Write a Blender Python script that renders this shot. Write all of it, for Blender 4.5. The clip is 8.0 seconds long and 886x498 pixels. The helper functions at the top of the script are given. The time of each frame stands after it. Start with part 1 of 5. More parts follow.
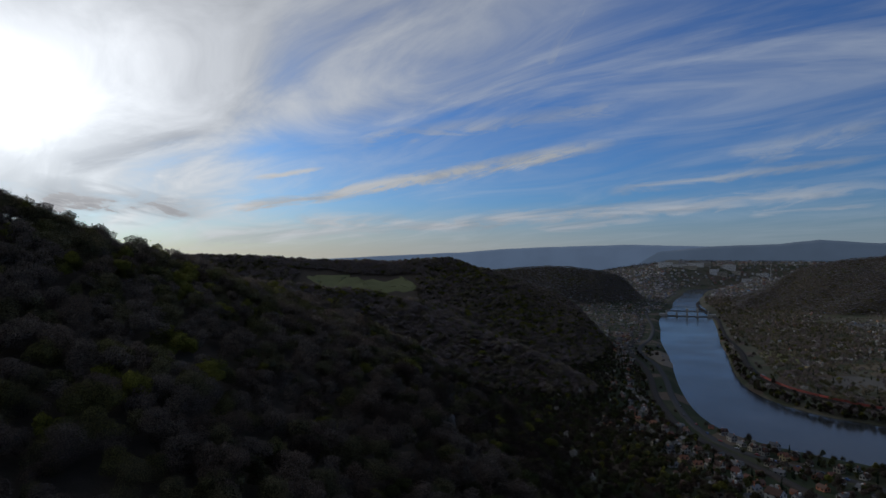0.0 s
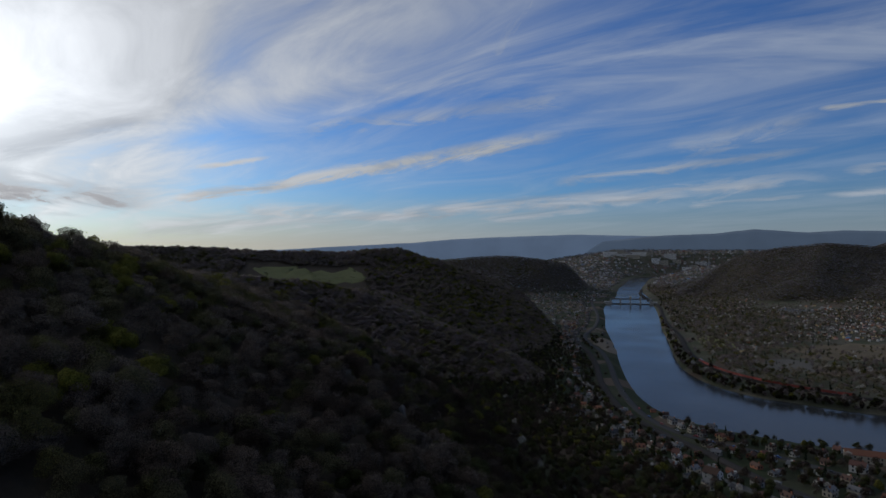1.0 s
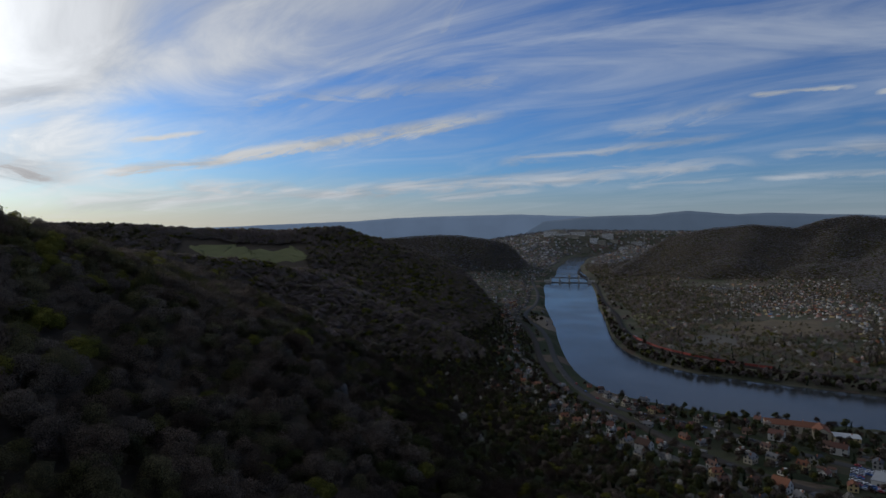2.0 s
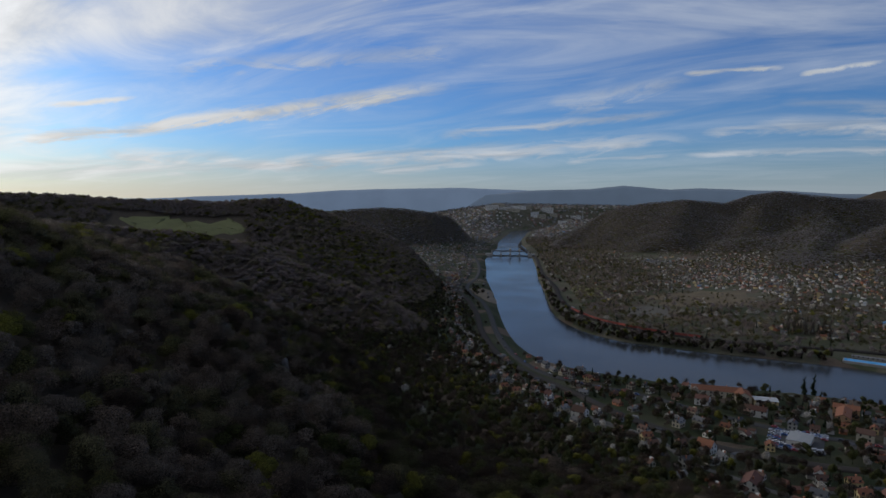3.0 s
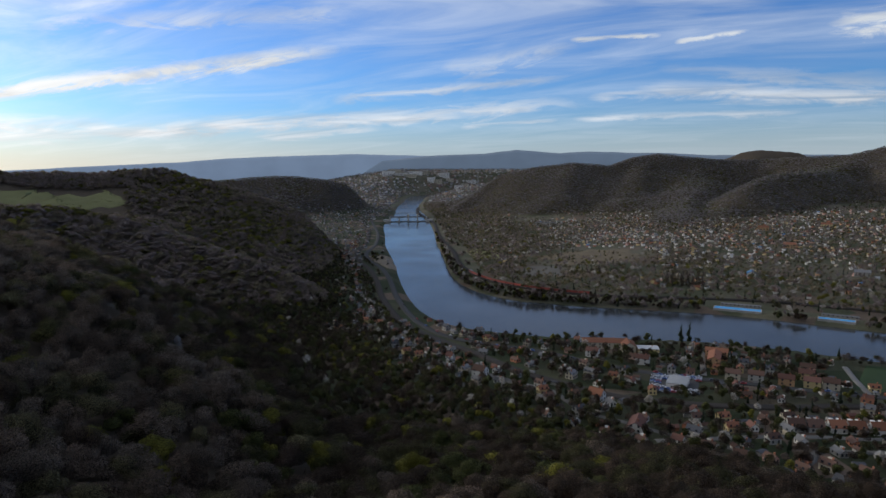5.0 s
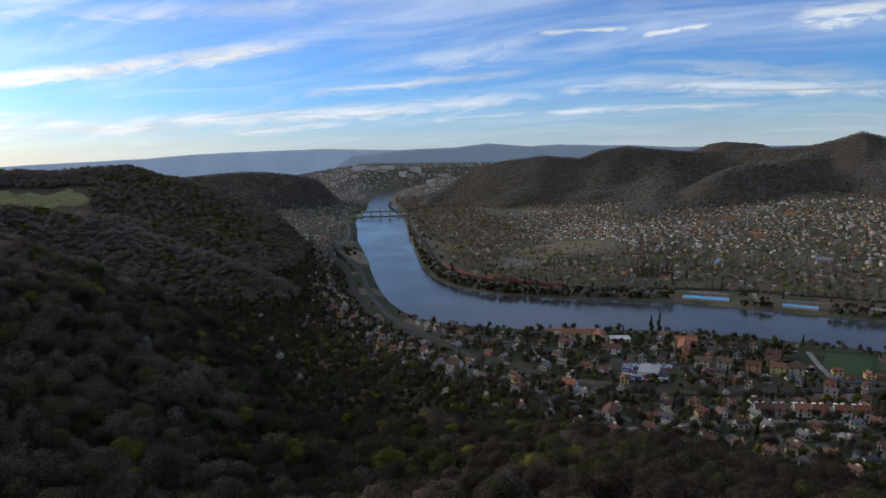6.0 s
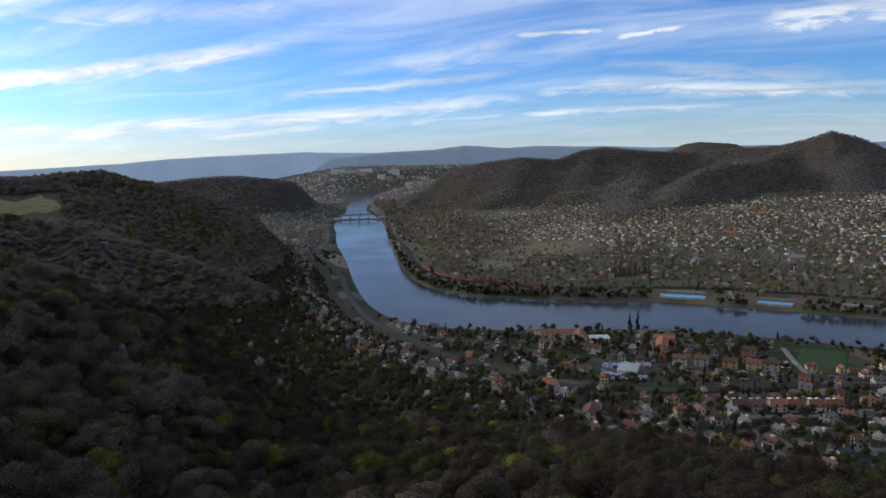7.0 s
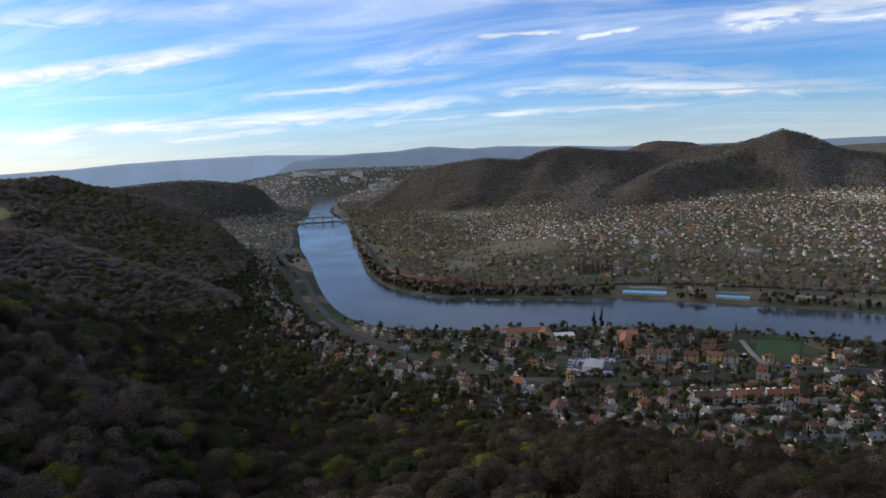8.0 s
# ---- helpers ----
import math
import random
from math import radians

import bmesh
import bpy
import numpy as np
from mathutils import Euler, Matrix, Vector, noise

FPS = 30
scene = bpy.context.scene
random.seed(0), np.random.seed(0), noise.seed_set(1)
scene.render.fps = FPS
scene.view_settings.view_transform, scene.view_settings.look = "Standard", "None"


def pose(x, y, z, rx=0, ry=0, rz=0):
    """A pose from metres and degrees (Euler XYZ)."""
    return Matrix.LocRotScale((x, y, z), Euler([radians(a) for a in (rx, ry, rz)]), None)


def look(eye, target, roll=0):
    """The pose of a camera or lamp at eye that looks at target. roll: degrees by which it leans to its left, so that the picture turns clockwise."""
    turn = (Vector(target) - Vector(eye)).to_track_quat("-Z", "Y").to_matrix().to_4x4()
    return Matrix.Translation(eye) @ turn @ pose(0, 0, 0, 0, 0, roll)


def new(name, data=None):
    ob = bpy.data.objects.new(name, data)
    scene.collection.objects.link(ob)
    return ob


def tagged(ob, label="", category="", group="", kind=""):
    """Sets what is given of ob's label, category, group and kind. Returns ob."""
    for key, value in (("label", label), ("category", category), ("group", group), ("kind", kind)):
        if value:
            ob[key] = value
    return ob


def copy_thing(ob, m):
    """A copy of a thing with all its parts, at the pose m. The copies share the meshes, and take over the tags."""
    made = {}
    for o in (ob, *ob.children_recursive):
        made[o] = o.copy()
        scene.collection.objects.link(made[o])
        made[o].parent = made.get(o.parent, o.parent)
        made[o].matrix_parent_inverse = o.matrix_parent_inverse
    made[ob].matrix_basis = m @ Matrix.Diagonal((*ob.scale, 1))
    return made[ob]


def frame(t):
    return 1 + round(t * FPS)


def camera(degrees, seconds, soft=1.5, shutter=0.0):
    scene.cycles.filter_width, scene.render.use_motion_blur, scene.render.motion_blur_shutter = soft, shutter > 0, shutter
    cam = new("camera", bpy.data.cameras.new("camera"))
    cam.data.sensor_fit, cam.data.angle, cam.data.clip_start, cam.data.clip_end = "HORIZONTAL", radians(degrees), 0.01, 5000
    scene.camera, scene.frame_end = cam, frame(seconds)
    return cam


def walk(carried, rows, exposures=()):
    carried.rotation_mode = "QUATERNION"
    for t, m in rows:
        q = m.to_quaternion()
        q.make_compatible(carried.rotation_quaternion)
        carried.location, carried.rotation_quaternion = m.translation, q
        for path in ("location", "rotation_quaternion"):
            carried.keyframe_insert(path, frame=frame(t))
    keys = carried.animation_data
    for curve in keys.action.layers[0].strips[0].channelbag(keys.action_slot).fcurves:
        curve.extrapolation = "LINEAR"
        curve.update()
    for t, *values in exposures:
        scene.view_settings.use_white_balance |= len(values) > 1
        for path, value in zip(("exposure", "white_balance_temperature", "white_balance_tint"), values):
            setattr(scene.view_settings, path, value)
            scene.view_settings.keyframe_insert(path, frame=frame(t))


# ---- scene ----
cam = camera(70.0, 8.0, soft=1.5)
PATH = [
    (0, (0, 0, 176.40), (0.55, 199.98, 179.07), -0.08),
    (0.5, (0, 0, 176.43), (8.55, 199.81, 177.86), -0.25),
    (1, (0, 0, 176.45), (16.55, 199.31, 176.05), -0.38),
    (1.5, (0, 0, 176.47), (25.35, 198.36, 173.24), -0.27),
    (3, (0, 0, 176.55), (52.06, 192.48, 161.02), 0.46),
    (3.5, (0, 0, 176.58), (60.39, 189.73, 157.71), 0.35),
    (4, (0, 0, 176.60), (68.15, 186.78, 154.95), 0.18),
    (4.5, (0, 0, 176.62), (75.61, 183.58, 152.49), -0.16),
    (6, (0, 0, 176.70), (89.34, 176.72, 148.63), -1.01),
    (6.5, (0, 0, 176.72), (91.58, 175.61, 148.91), -1.28),
    (7, (0, 0, 176.75), (95.14, 173.76, 149.25), -1.51),
    (7.5, (0, 0, 176.78), (99.68, 171.19, 149.24), -1.86),
    (8, (0, 0, 176.80), (104.65, 168.20, 149.29), -2.21),
]
EXPOSURES = [(0.0, -0.90, 5850, 10), (1.5, -0.74, 5900, 10), (3.0, -0.38, 6150, 10), (4.5, 0.03, 6200, 10), (6.5, 0.38, 6150, 10), (8.0, 0.56, 6200, 10)]
walk(cam, [(t, look(eye, target, roll)) for t, eye, target, roll in PATH], EXPOSURES)

# ---------------------------------------------------------------- sky and sun
SUN_AZ, SUN_EL = -33.0, 13.0


def direction(az, el):
    a, e = radians(az), radians(el)
    return Vector((math.sin(a) * math.cos(e), math.cos(a) * math.cos(e), math.sin(e)))


class Nodes:
    """Short-hand for wiring a node tree."""

    def __init__(self, tree):
        self.tree = tree
        tree.nodes.clear()

    def add(self, kind, **props):
        n = self.tree.nodes.new(kind)
        for k, v in props.items():
            setattr(n, k, v)
        return n

    def link(self, a, b):
        self.tree.links.new(a, b)

    def put(self, socket, value):
        if isinstance(value, bpy.types.NodeSocket):
            self.link(value, socket)
        else:
            socket.default_value = value

    def math(self, op, a, b=0.0, c=0.0, clamp=False):
        n = self.add("ShaderNodeMath", operation=op, use_clamp=clamp)
        for s, v in zip(n.inputs, (a, b, c)):
            self.put(s, v)
        return n.outputs[0]

    def ramp(self, value, lo, hi, a=0.0, b=1.0):
        n = self.add("ShaderNodeMapRange", interpolation_type="SMOOTHSTEP")
        for s, v in zip(n.inputs, (value, lo, hi, a, b)):
            self.put(s, v)
        return n.outputs[0]

    def mix(self, fac, a, b, blend="MIX"):
        n = self.add("ShaderNodeMix", data_type="RGBA", blend_type=blend)
        for i, v in ((0, fac), (6, a), (7, b)):
            if isinstance(v, tuple) and len(v) == 3:
                v = (*v, 1.0)
            self.put(n.inputs[i], v)
        return n.outputs[2]

    def noise(self, vector, scale, detail=4.0, rough=0.55, distortion=0.0):
        n = self.add("ShaderNodeTexNoise")
        self.put(n.inputs["Vector"], vector)
        n.inputs["Scale"].default_value, n.inputs["Detail"].default_value = scale, detail
        n.inputs["Roughness"].default_value, n.inputs["Distortion"].default_value = rough, distortion
        return n.outputs["Fac"]

    def combine(self, x, y, z=0.0):
        n = self.add("ShaderNodeCombineXYZ")
        for s, v in zip(n.inputs, (x, y, z)):
            self.put(s, v)
        return n.outputs[0]


world = bpy.data.worlds.new("sky")
scene.world = world
world.use_nodes = True
w = Nodes(world.node_tree)
coords = w.add("ShaderNodeTexCoord").outputs["Generated"]
xyz = w.add("ShaderNodeSeparateXYZ")
w.link(coords, xyz.inputs[0])
dx, dy, dz = xyz.outputs
az = w.math("MULTIPLY", w.math("ARCTAN2", dx, dy), 57.2958)
el = w.math("MULTIPLY", w.math("ARCSINE", dz), 57.2958)

sky = w.add("ShaderNodeTexSky", sky_type="NISHITA", sun_disc=False, sun_elevation=radians(SUN_EL),
            sun_rotation=radians(SUN_AZ), altitude=200.0, air_density=1.0, dust_density=0.6, ozone_density=2.0)
blue = w.mix(1.0, sky.outputs[0], (0.45, 0.80, 1.42), "MULTIPLY")

# angle from the sun
dot = w.add("ShaderNodeVectorMath", operation="DOT_PRODUCT")
w.link(coords, dot.inputs[0])
dot.inputs[1].default_value = direction(SUN_AZ, SUN_EL)
off_sun = w.math("MULTIPLY", w.math("ARCCOSINE", w.math("MINIMUM", dot.outputs["Value"], 0.99999)), 57.2958)

# a layer of cirrus, seen in perspective as a flat sheet
flat = w.math("ADD", w.math("MAXIMUM", dz, 0.0), 0.10)
px, py = w.math("DIVIDE", dx, flat), w.math("DIVIDE", dy, flat)
along = w.math("ADD", w.math("MULTIPLY", px, 0.66), w.math("MULTIPLY", py, -0.75))
across = w.math("ADD", w.math("MULTIPLY", px, 0.75), w.math("MULTIPLY", py, 0.66))
fibres = w.noise(w.combine(w.math("MULTIPLY", along, 0.60), w.math("MULTIPLY", across, 1.35), 3.0), 1.3, 9.0, 0.60, 1.0)
banks = w.noise(w.combine(w.math("MULTIPLY", along, 0.25), w.math("MULTIPLY", across, 0.6), 9.0), 0.9, 4.0, 0.5, 0.3)
wisps = w.math("ADD", w.math("MULTIPLY", fibres, 0.6), w.math("MULTIPLY", banks, 0.5))
near_sun = w.ramp(off_sun, 62.0, 6.0)
high = w.ramp(el, 10.0, 38.0)
# a shelf of soft white cloud above and beside the sun, open blue below its edge
rim = w.math("SUBTRACT", el, w.math("ADD", w.math("MULTIPLY", az, 0.095), w.math("ADD", 9.6, w.math("MULTIPLY", banks, 4.6))))
shelf = w.math("MULTIPLY", w.ramp(rim, -1.2, 2.6), w.ramp(az, 34.0, 0.0))
low_left = w.math("MULTIPLY", w.ramp(az, -12.0, -24.0), w.ramp(el, 1.0, 5.0))
cover = w.math("ADD", w.math("MULTIPLY", near_sun, 0.12), w.math("ADD", w.math("MULTIPLY", high, 0.22), w.math("MULTIPLY", w.ramp(off_sun, 11.0, 3.0), 0.35)))
cover = w.math("ADD", cover, w.math("ADD", w.math("MULTIPLY", shelf, 0.20), w.math("MULTIPLY", low_left, 0.30)))
veil = w.math("MULTIPLY", w.ramp(w.math("ADD", wisps, cover), 0.54, 1.02), 0.92)


def streak(a, b, width, strength):
    """One long wisp of cloud from a to b, both (azimuth, elevation)."""
    (a0, e0), (a1, e1) = a, b
    length = math.hypot(a1 - a0, e1 - e0)
    ux, uy = (a1 - a0) / length, (e1 - e0) / length
    ra, re = w.math("SUBTRACT", az, a0), w.math("SUBTRACT", el, e0)
    s = w.math("ADD", w.math("MULTIPLY", ra, ux), w.math("MULTIPLY", re, uy))
    v = w.math("ADD", w.math("MULTIPLY", ra, -uy), w.math("MULTIPLY", re, ux))
    rough = w.noise(w.combine(w.math("MULTIPLY", s, 0.16), w.math("MULTIPLY", v, 0.7), a0), 1.0, 9.0, 0.66, 0.7)
    v = w.math("ADD", v, w.math("MULTIPLY", w.math("SUBTRACT", rough, 0.5), width * 2.6))
    body = w.ramp(w.math("ABSOLUTE", v), width, 0.0)
    ends = w.math("MULTIPLY", w.ramp(s, -0.08 * length, 0.12 * length), w.ramp(s, 1.12 * length, 0.72 * length))
    thick = w.math("MULTIPLY", w.ramp(rough, 0.25, 0.6, 0.35, 1.0), w.ramp(fibres, 0.30, 0.62, 0.62, 1.08))
    return w.math("MULTIPLY", w.math("MULTIPLY", body, ends), w.math("MULTIPLY", thick, strength))


STREAKS = [((-20, 3.9), (16.5, 10.4), 0.95, 1.3), ((-18, 6.7), (-10, 8.0), 0.45, 1.0), ((-16, 1.9), (13, 3.9), 0.9, 1.0), ((2, 3.4), (28, 4.6), 1.0, 0.95),
           ((15, 5.8), (36, 7.6), 0.7, 0.8), ((24, 8.5), (37, 10.4), 0.9, 0.55), ((35.5, 10.5), (43.2, 10.5), 0.35, 1.2), ((44, 9.9), (49.8, 10.3), 0.35, 1.1),
           ((37.2, 5.7), (52.3, 6.0), 0.75, 0.85), ((41, 6.2), (67, 4.1), 1.0, 0.9), ((43, 7.6), (61, 5.6), 1.1, 0.65), ((11, 3.6), (37, 5.4), 1.2, 0.85), ((25, 8.2), (36, 10.2), 1.7, 0.5), ((8, 2.4), (19, 3.4), 0.6, 0.8), ((-22, 1.8), (-3, 2.9), 1.3, 1.0), ((-13, 3.4), (5, 2.7), 1.1, 0.9), ((36, 4.0), (54, 3.9), 0.45, 0.8), ((26, 3.4), (35, 3.9), 0.35, 0.7),
           ((55, 10.4), (75, 9.6), 1.6, 1.1), ((-26.5, 22), (-22, 15.2), 0.3, 0.8), ((9.2, 16.5), (13.5, 23), 2.0, 0.62), ((-8, 10.6), (20, 13.6), 1.3, 0.7)]
clouds = veil
for s in STREAKS:
    clouds = w.math("MAXIMUM", clouds, streak(*s))
thin = w.math("MULTIPLY", w.ramp(wisps, 0.35, 0.75), w.ramp(el, 4.0, 16.0, 0.24, 0.70))
clouds = w.math("MULTIPLY", w.math("MAXIMUM", clouds, thin), w.ramp(el, 0.0, 3.0, 0.35, 1.0), clamp=True)

glow = w.math("ADD", w.math("MULTIPLY", w.math("POWER", 2.71828, w.math("DIVIDE", off_sun, -4.0)), 34.0),
              w.math("MULTIPLY", w.math("POWER", 2.71828, w.math("DIVIDE", off_sun, -20.0)), 8.5))
cloud_light = w.math("MULTIPLY", w.math("ADD", glow, 6.2), w.ramp(w.math("ADD", w.math("MULTIPLY", fibres, 0.6), w.math("MULTIPLY", banks, 0.4)), 0.34, 0.66, 0.72, 1.16))
tone = w.mix(w.ramp(off_sun, 8.0, 60.0), (1.0, 0.96, 0.89), (0.92, 0.96, 1.0))
cloud_colour = w.add("ShaderNodeVectorMath", operation="SCALE")
w.link(tone, cloud_colour.inputs[0])
w.link(cloud_light, cloud_colour.inputs["Scale"])
haze = w.math("MULTIPLY", w.ramp(el, 5.5, -0.5), 0.85)
pale = w.mix(haze, blue, w.mix(near_sun, (4.2, 4.7, 5.0), (9.2, 7.6, 5.7)))
# thicker grey scraps of cloud below the sun
scraps = w.math("MAXIMUM", streak((-33, 4.9), (-20, 3.6), 2.1, 1.3), streak((-31, 7.2), (-20, 10.8), 1.1, 0.9))
bright = w.mix(w.math("MULTIPLY", scraps, 0.55), cloud_colour.outputs[0], (4.2, 4.0, 4.0))
air = w.mix(w.math("MAXIMUM", clouds, scraps), pale, bright)
background = w.add("ShaderNodeBackground")
w.link(air, background.inputs["Color"])
background.inputs["Strength"].default_value = 0.1
w.link(background.outputs[0], w.add("ShaderNodeOutputWorld").inputs["Surface"])

sun = new("sun", bpy.data.lights.new("sun", "SUN"))
sun.data.energy, sun.data.angle, sun.data.color = 1.9, radians(6.0), (1.0, 0.91, 0.79)
sun.matrix_world = look((0, 0, 600), Vector((0, 0, 600)) - direction(SUN_AZ, SUN_EL))

# ---------------------------------------------------------------- the lie of the land
def lattice(ix, iy, seed):
    h = (ix.astype(np.int64) * 374761393 + iy.astype(np.int64) * 668265263 + seed * 974634777) & 0x7FFFFFFF
    h = ((h ^ (h >> 13)) * 1274126177) & 0x7FFFFFFF
    return ((h ^ (h >> 16)) & 0xFFFF) / 65535.0


def value_noise(x, y, seed=0):
    ix, iy = np.floor(x), np.floor(y)
    fx, fy = x - ix, y - iy
    fx, fy = fx * fx * (3 - 2 * fx), fy * fy * (3 - 2 * fy)
    a, b = lattice(ix, iy, seed), lattice(ix + 1, iy, seed)
    c, d = lattice(ix, iy + 1, seed), lattice(ix + 1, iy + 1, seed)
    return (a + (b - a) * fx) * (1 - fy) + (c + (d - c) * fx) * fy


def fbm(x, y, size, octaves=4, seed=0):
    total, amp = 0.0, 0.5
    for n in range(octaves):
        total = total + amp * (value_noise(x / size, y / size, seed + n) - 0.5)
        size, amp = size / 2.1, amp * 0.5
    return total


def catmull(points, steps=8):
    p = np.array([2 * np.array(points[0], float) - points[1], *points, 2 * np.array(points[-1], float) - points[-2]])
    out = []
    for i in range(1, len(p) - 2):
        for s in np.arange(steps) / steps:
            out.append(0.5 * (2 * p[i] + (p[i + 1] - p[i - 1]) * s + (2 * p[i - 1] - 5 * p[i] + 4 * p[i + 1] - p[i + 2]) * s * s
                              + (3 * p[i] - p[i - 1] - 3 * p[i + 1] + p[i + 2]) * s ** 3))
    return np.array(out + [p[-2]])


def nearest(x, y, line):
    """Distance from points to a polyline (rows x, y, value...), the values there, and the side (+1: to the right of its way)."""
    best = np.full(x.shape, 1e12)
    values = np.zeros((line.shape[1] - 2, *x.shape))
    side = np.ones(x.shape)
    for a, b in zip(line[:-1], line[1:]):
        ux, uy = b[0] - a[0], b[1] - a[1]
        t = np.clip(((x - a[0]) * ux + (y - a[1]) * uy) / (ux * ux + uy * uy + 1e-9), 0, 1)
        rx, ry = x - a[0] - t * ux, y - a[1] - t * uy
        d = rx * rx + ry * ry
        m = d < best
        best = np.where(m, d, best)
        side = np.where(m, np.sign(ux * -ry + uy * rx), side)
        for k in range(len(values)):
            values[k] = np.where(m, a[2 + k] + t * (b[2 + k] - a[2 + k]), values[k])
    return np.sqrt(best), values, side


# centre line of the river, upstream to downstream: x, y, half width, width of the settled strip on the near bank
RIVER = catmull([(1900, -1500, 62, 350), (1250, -640, 62, 350), (900, -80, 62, 395), (760, 152, 62, 395), (657, 318, 62, 395), (605, 403, 63, 388),
                 (555, 475, 66, 378), (505, 522, 69, 362), (455, 560, 74, 335), (408, 598, 80, 235), (368, 648, 80, 160), (354, 702, 68, 118), (354, 780, 51, 105),
                 (375, 885, 43, 115), (417, 1015, 45, 125), (462, 1145, 51, 120), (517, 1315, 58, 170), (592, 1515, 64, 300),
                 (690, 1785, 70, 350), (840, 2150, 54, 200), (955, 2470, 45, 110), (1160, 2920, 46, 200), (1420, 3430, 50, 300), (1720, 3560, 50, 300),
                 (2150, 3520, 50, 300), (2900, 3300, 50, 300), (5200, 2900, 50, 300)], 6)

# crest lines: x, y, height; then the fall per metre, the roundness of the crest and how the slope eases
RIDGES = [
    # the hill that the viewpoint belongs to
    ([(-1400, -500, 230), (-520, -190, 212), (-170, -70, 178), (-20, -35, 148)], 0.42, 26, 0.00050),
    ([(-20, -35, 148), (150, -110, 148), (420, -420, 160), (900, -1100, 190)], 0.52, 26, 0.00050),
    # the spur across the bowl, with its rock nose, and the gullied arms on its near side
    ([(-1400, 120, 260), (-620, 180, 240), (-330, 235, 216), (-223, 270, 199), (-200, 287, 194), (-186, 302, 189), (-174, 315, 182), (-163, 332, 173), (-155, 347, 168), (-149, 371, 163), (-142, 395, 156), (-138, 428, 150), (-130, 470, 145), (-112, 488, 138), (-97, 491, 132), (-40, 498, 106), (-12, 486, 82), (2, 480, 58), (30, 470, 36)], 0.50, 16, 0.0003),
    ([(-198, 300, 168), (-120, 330, 128), (-60, 340, 92), (-20, 335, 66)], 0.55, 12, 0.0002),
    ([(-97, 491, 128), (-58, 430, 88), (-30, 395, 62)], 0.60, 10, 0.0002),
    # plateau behind it
    ([(-2200, 1500, 190), (-1000, 1330, 182), (-560, 1260, 172), (-480, 1260, 176), (-380, 1285, 174), (-257, 1305, 166), (-110, 1330, 163), (-25, 1330, 169), (10, 1330, 166)], 0.42, 34, 0.0002),
    ([(10, 1330, 166), (45, 1309, 146), (96, 1276, 119), (155, 1220, 84), (195, 1180, 66), (236, 1136, 42), (268, 1105, 28), (300, 1068, 12)], 0.55, 14, 0.0001),
    ([(-700, 820, 172), (-420, 880, 148), (-230, 960, 132), (-120, 980, 120), (-60, 960, 104), (20, 900, 78), (110, 820, 48), (170, 760, 20)], 0.44, 22, 0.0002),
    ([(-60, 960, 104), (-10, 1040, 96), (60, 1060, 74), (130, 1020, 44), (190, 960, 18)], 0.5, 14, 0.0002),
    # the hill across the side valley
    ([(-600, 2700, 160), (-100, 2560, 140), (180, 2393, 124), (300, 2380, 134), (400, 2367, 141), (480, 2350, 138), (553, 2335, 128), (620, 2345, 118), (697, 2350, 102), (790, 2350, 84), (868, 2344, 58), (920, 2360, 22)], 0.40, 26, 0.0001),
    # the mountains beyond the right bank, with their arms towards the river
    ([(1194, 2310, 60), (1222, 2230, 105), (1250, 2166, 142), (1330, 2050, 168), (1413, 1940, 178), (1470, 1895, 175), (1513, 1863, 168), (1600, 1850, 196), (1706, 1827, 210), (1750, 1785, 204), (1796, 1739, 193), (1900, 1700, 186),
      (2015, 1650, 186), (2089, 1373, 198), (2128, 1312, 209), (2152, 1270, 226), (2172, 1246, 240), (2188, 1215, 222), (2197, 1193, 207), (2228, 1134, 172), (2257, 1076, 156), (2310, 982, 146), (2500, 700, 150), (3300, 200, 180)], 0.40, 24, 0.0001),
    ([(2100, 1990, 180), (2171, 1923, 197), (2230, 1900, 222), (2283, 1868, 230), (2366, 1762, 219), (2375, 1679, 186), (2600, 1400, 150)], 0.40, 20, 0.0001),
    ([(1413, 1940, 176), (1307, 1831, 136), (1200, 1720, 80)], 0.44, 46, 0.0001),
    ([(1706, 1827, 206), (1560, 1760, 160), (1440, 1640, 108), (1330, 1540, 68)], 0.44, 46, 0.0001),
    ([(1796, 1739, 190), (1652, 1600, 122), (1395, 1363, 80), (1170, 1163, 52), (1019, 1031, 34)], 0.40, 50, 0.0001),
    ([(2085, 1320, 192), (1900, 1290, 152), (1780, 1260, 150), (1643, 1226, 144), (1520, 1210, 138), (1430, 1186, 122), (1350, 1150, 96), (1269, 1131, 62)], 0.52, 34, 0.0001),
    ([(2172, 1246, 232), (2058, 1135, 166), (1803, 976, 104), (1633, 869, 72)], 0.40, 50, 0.0001),
    ([(2257, 1076, 152), (1959, 887, 100), (1746, 750, 64)], 0.40, 50, 0.0001),
]


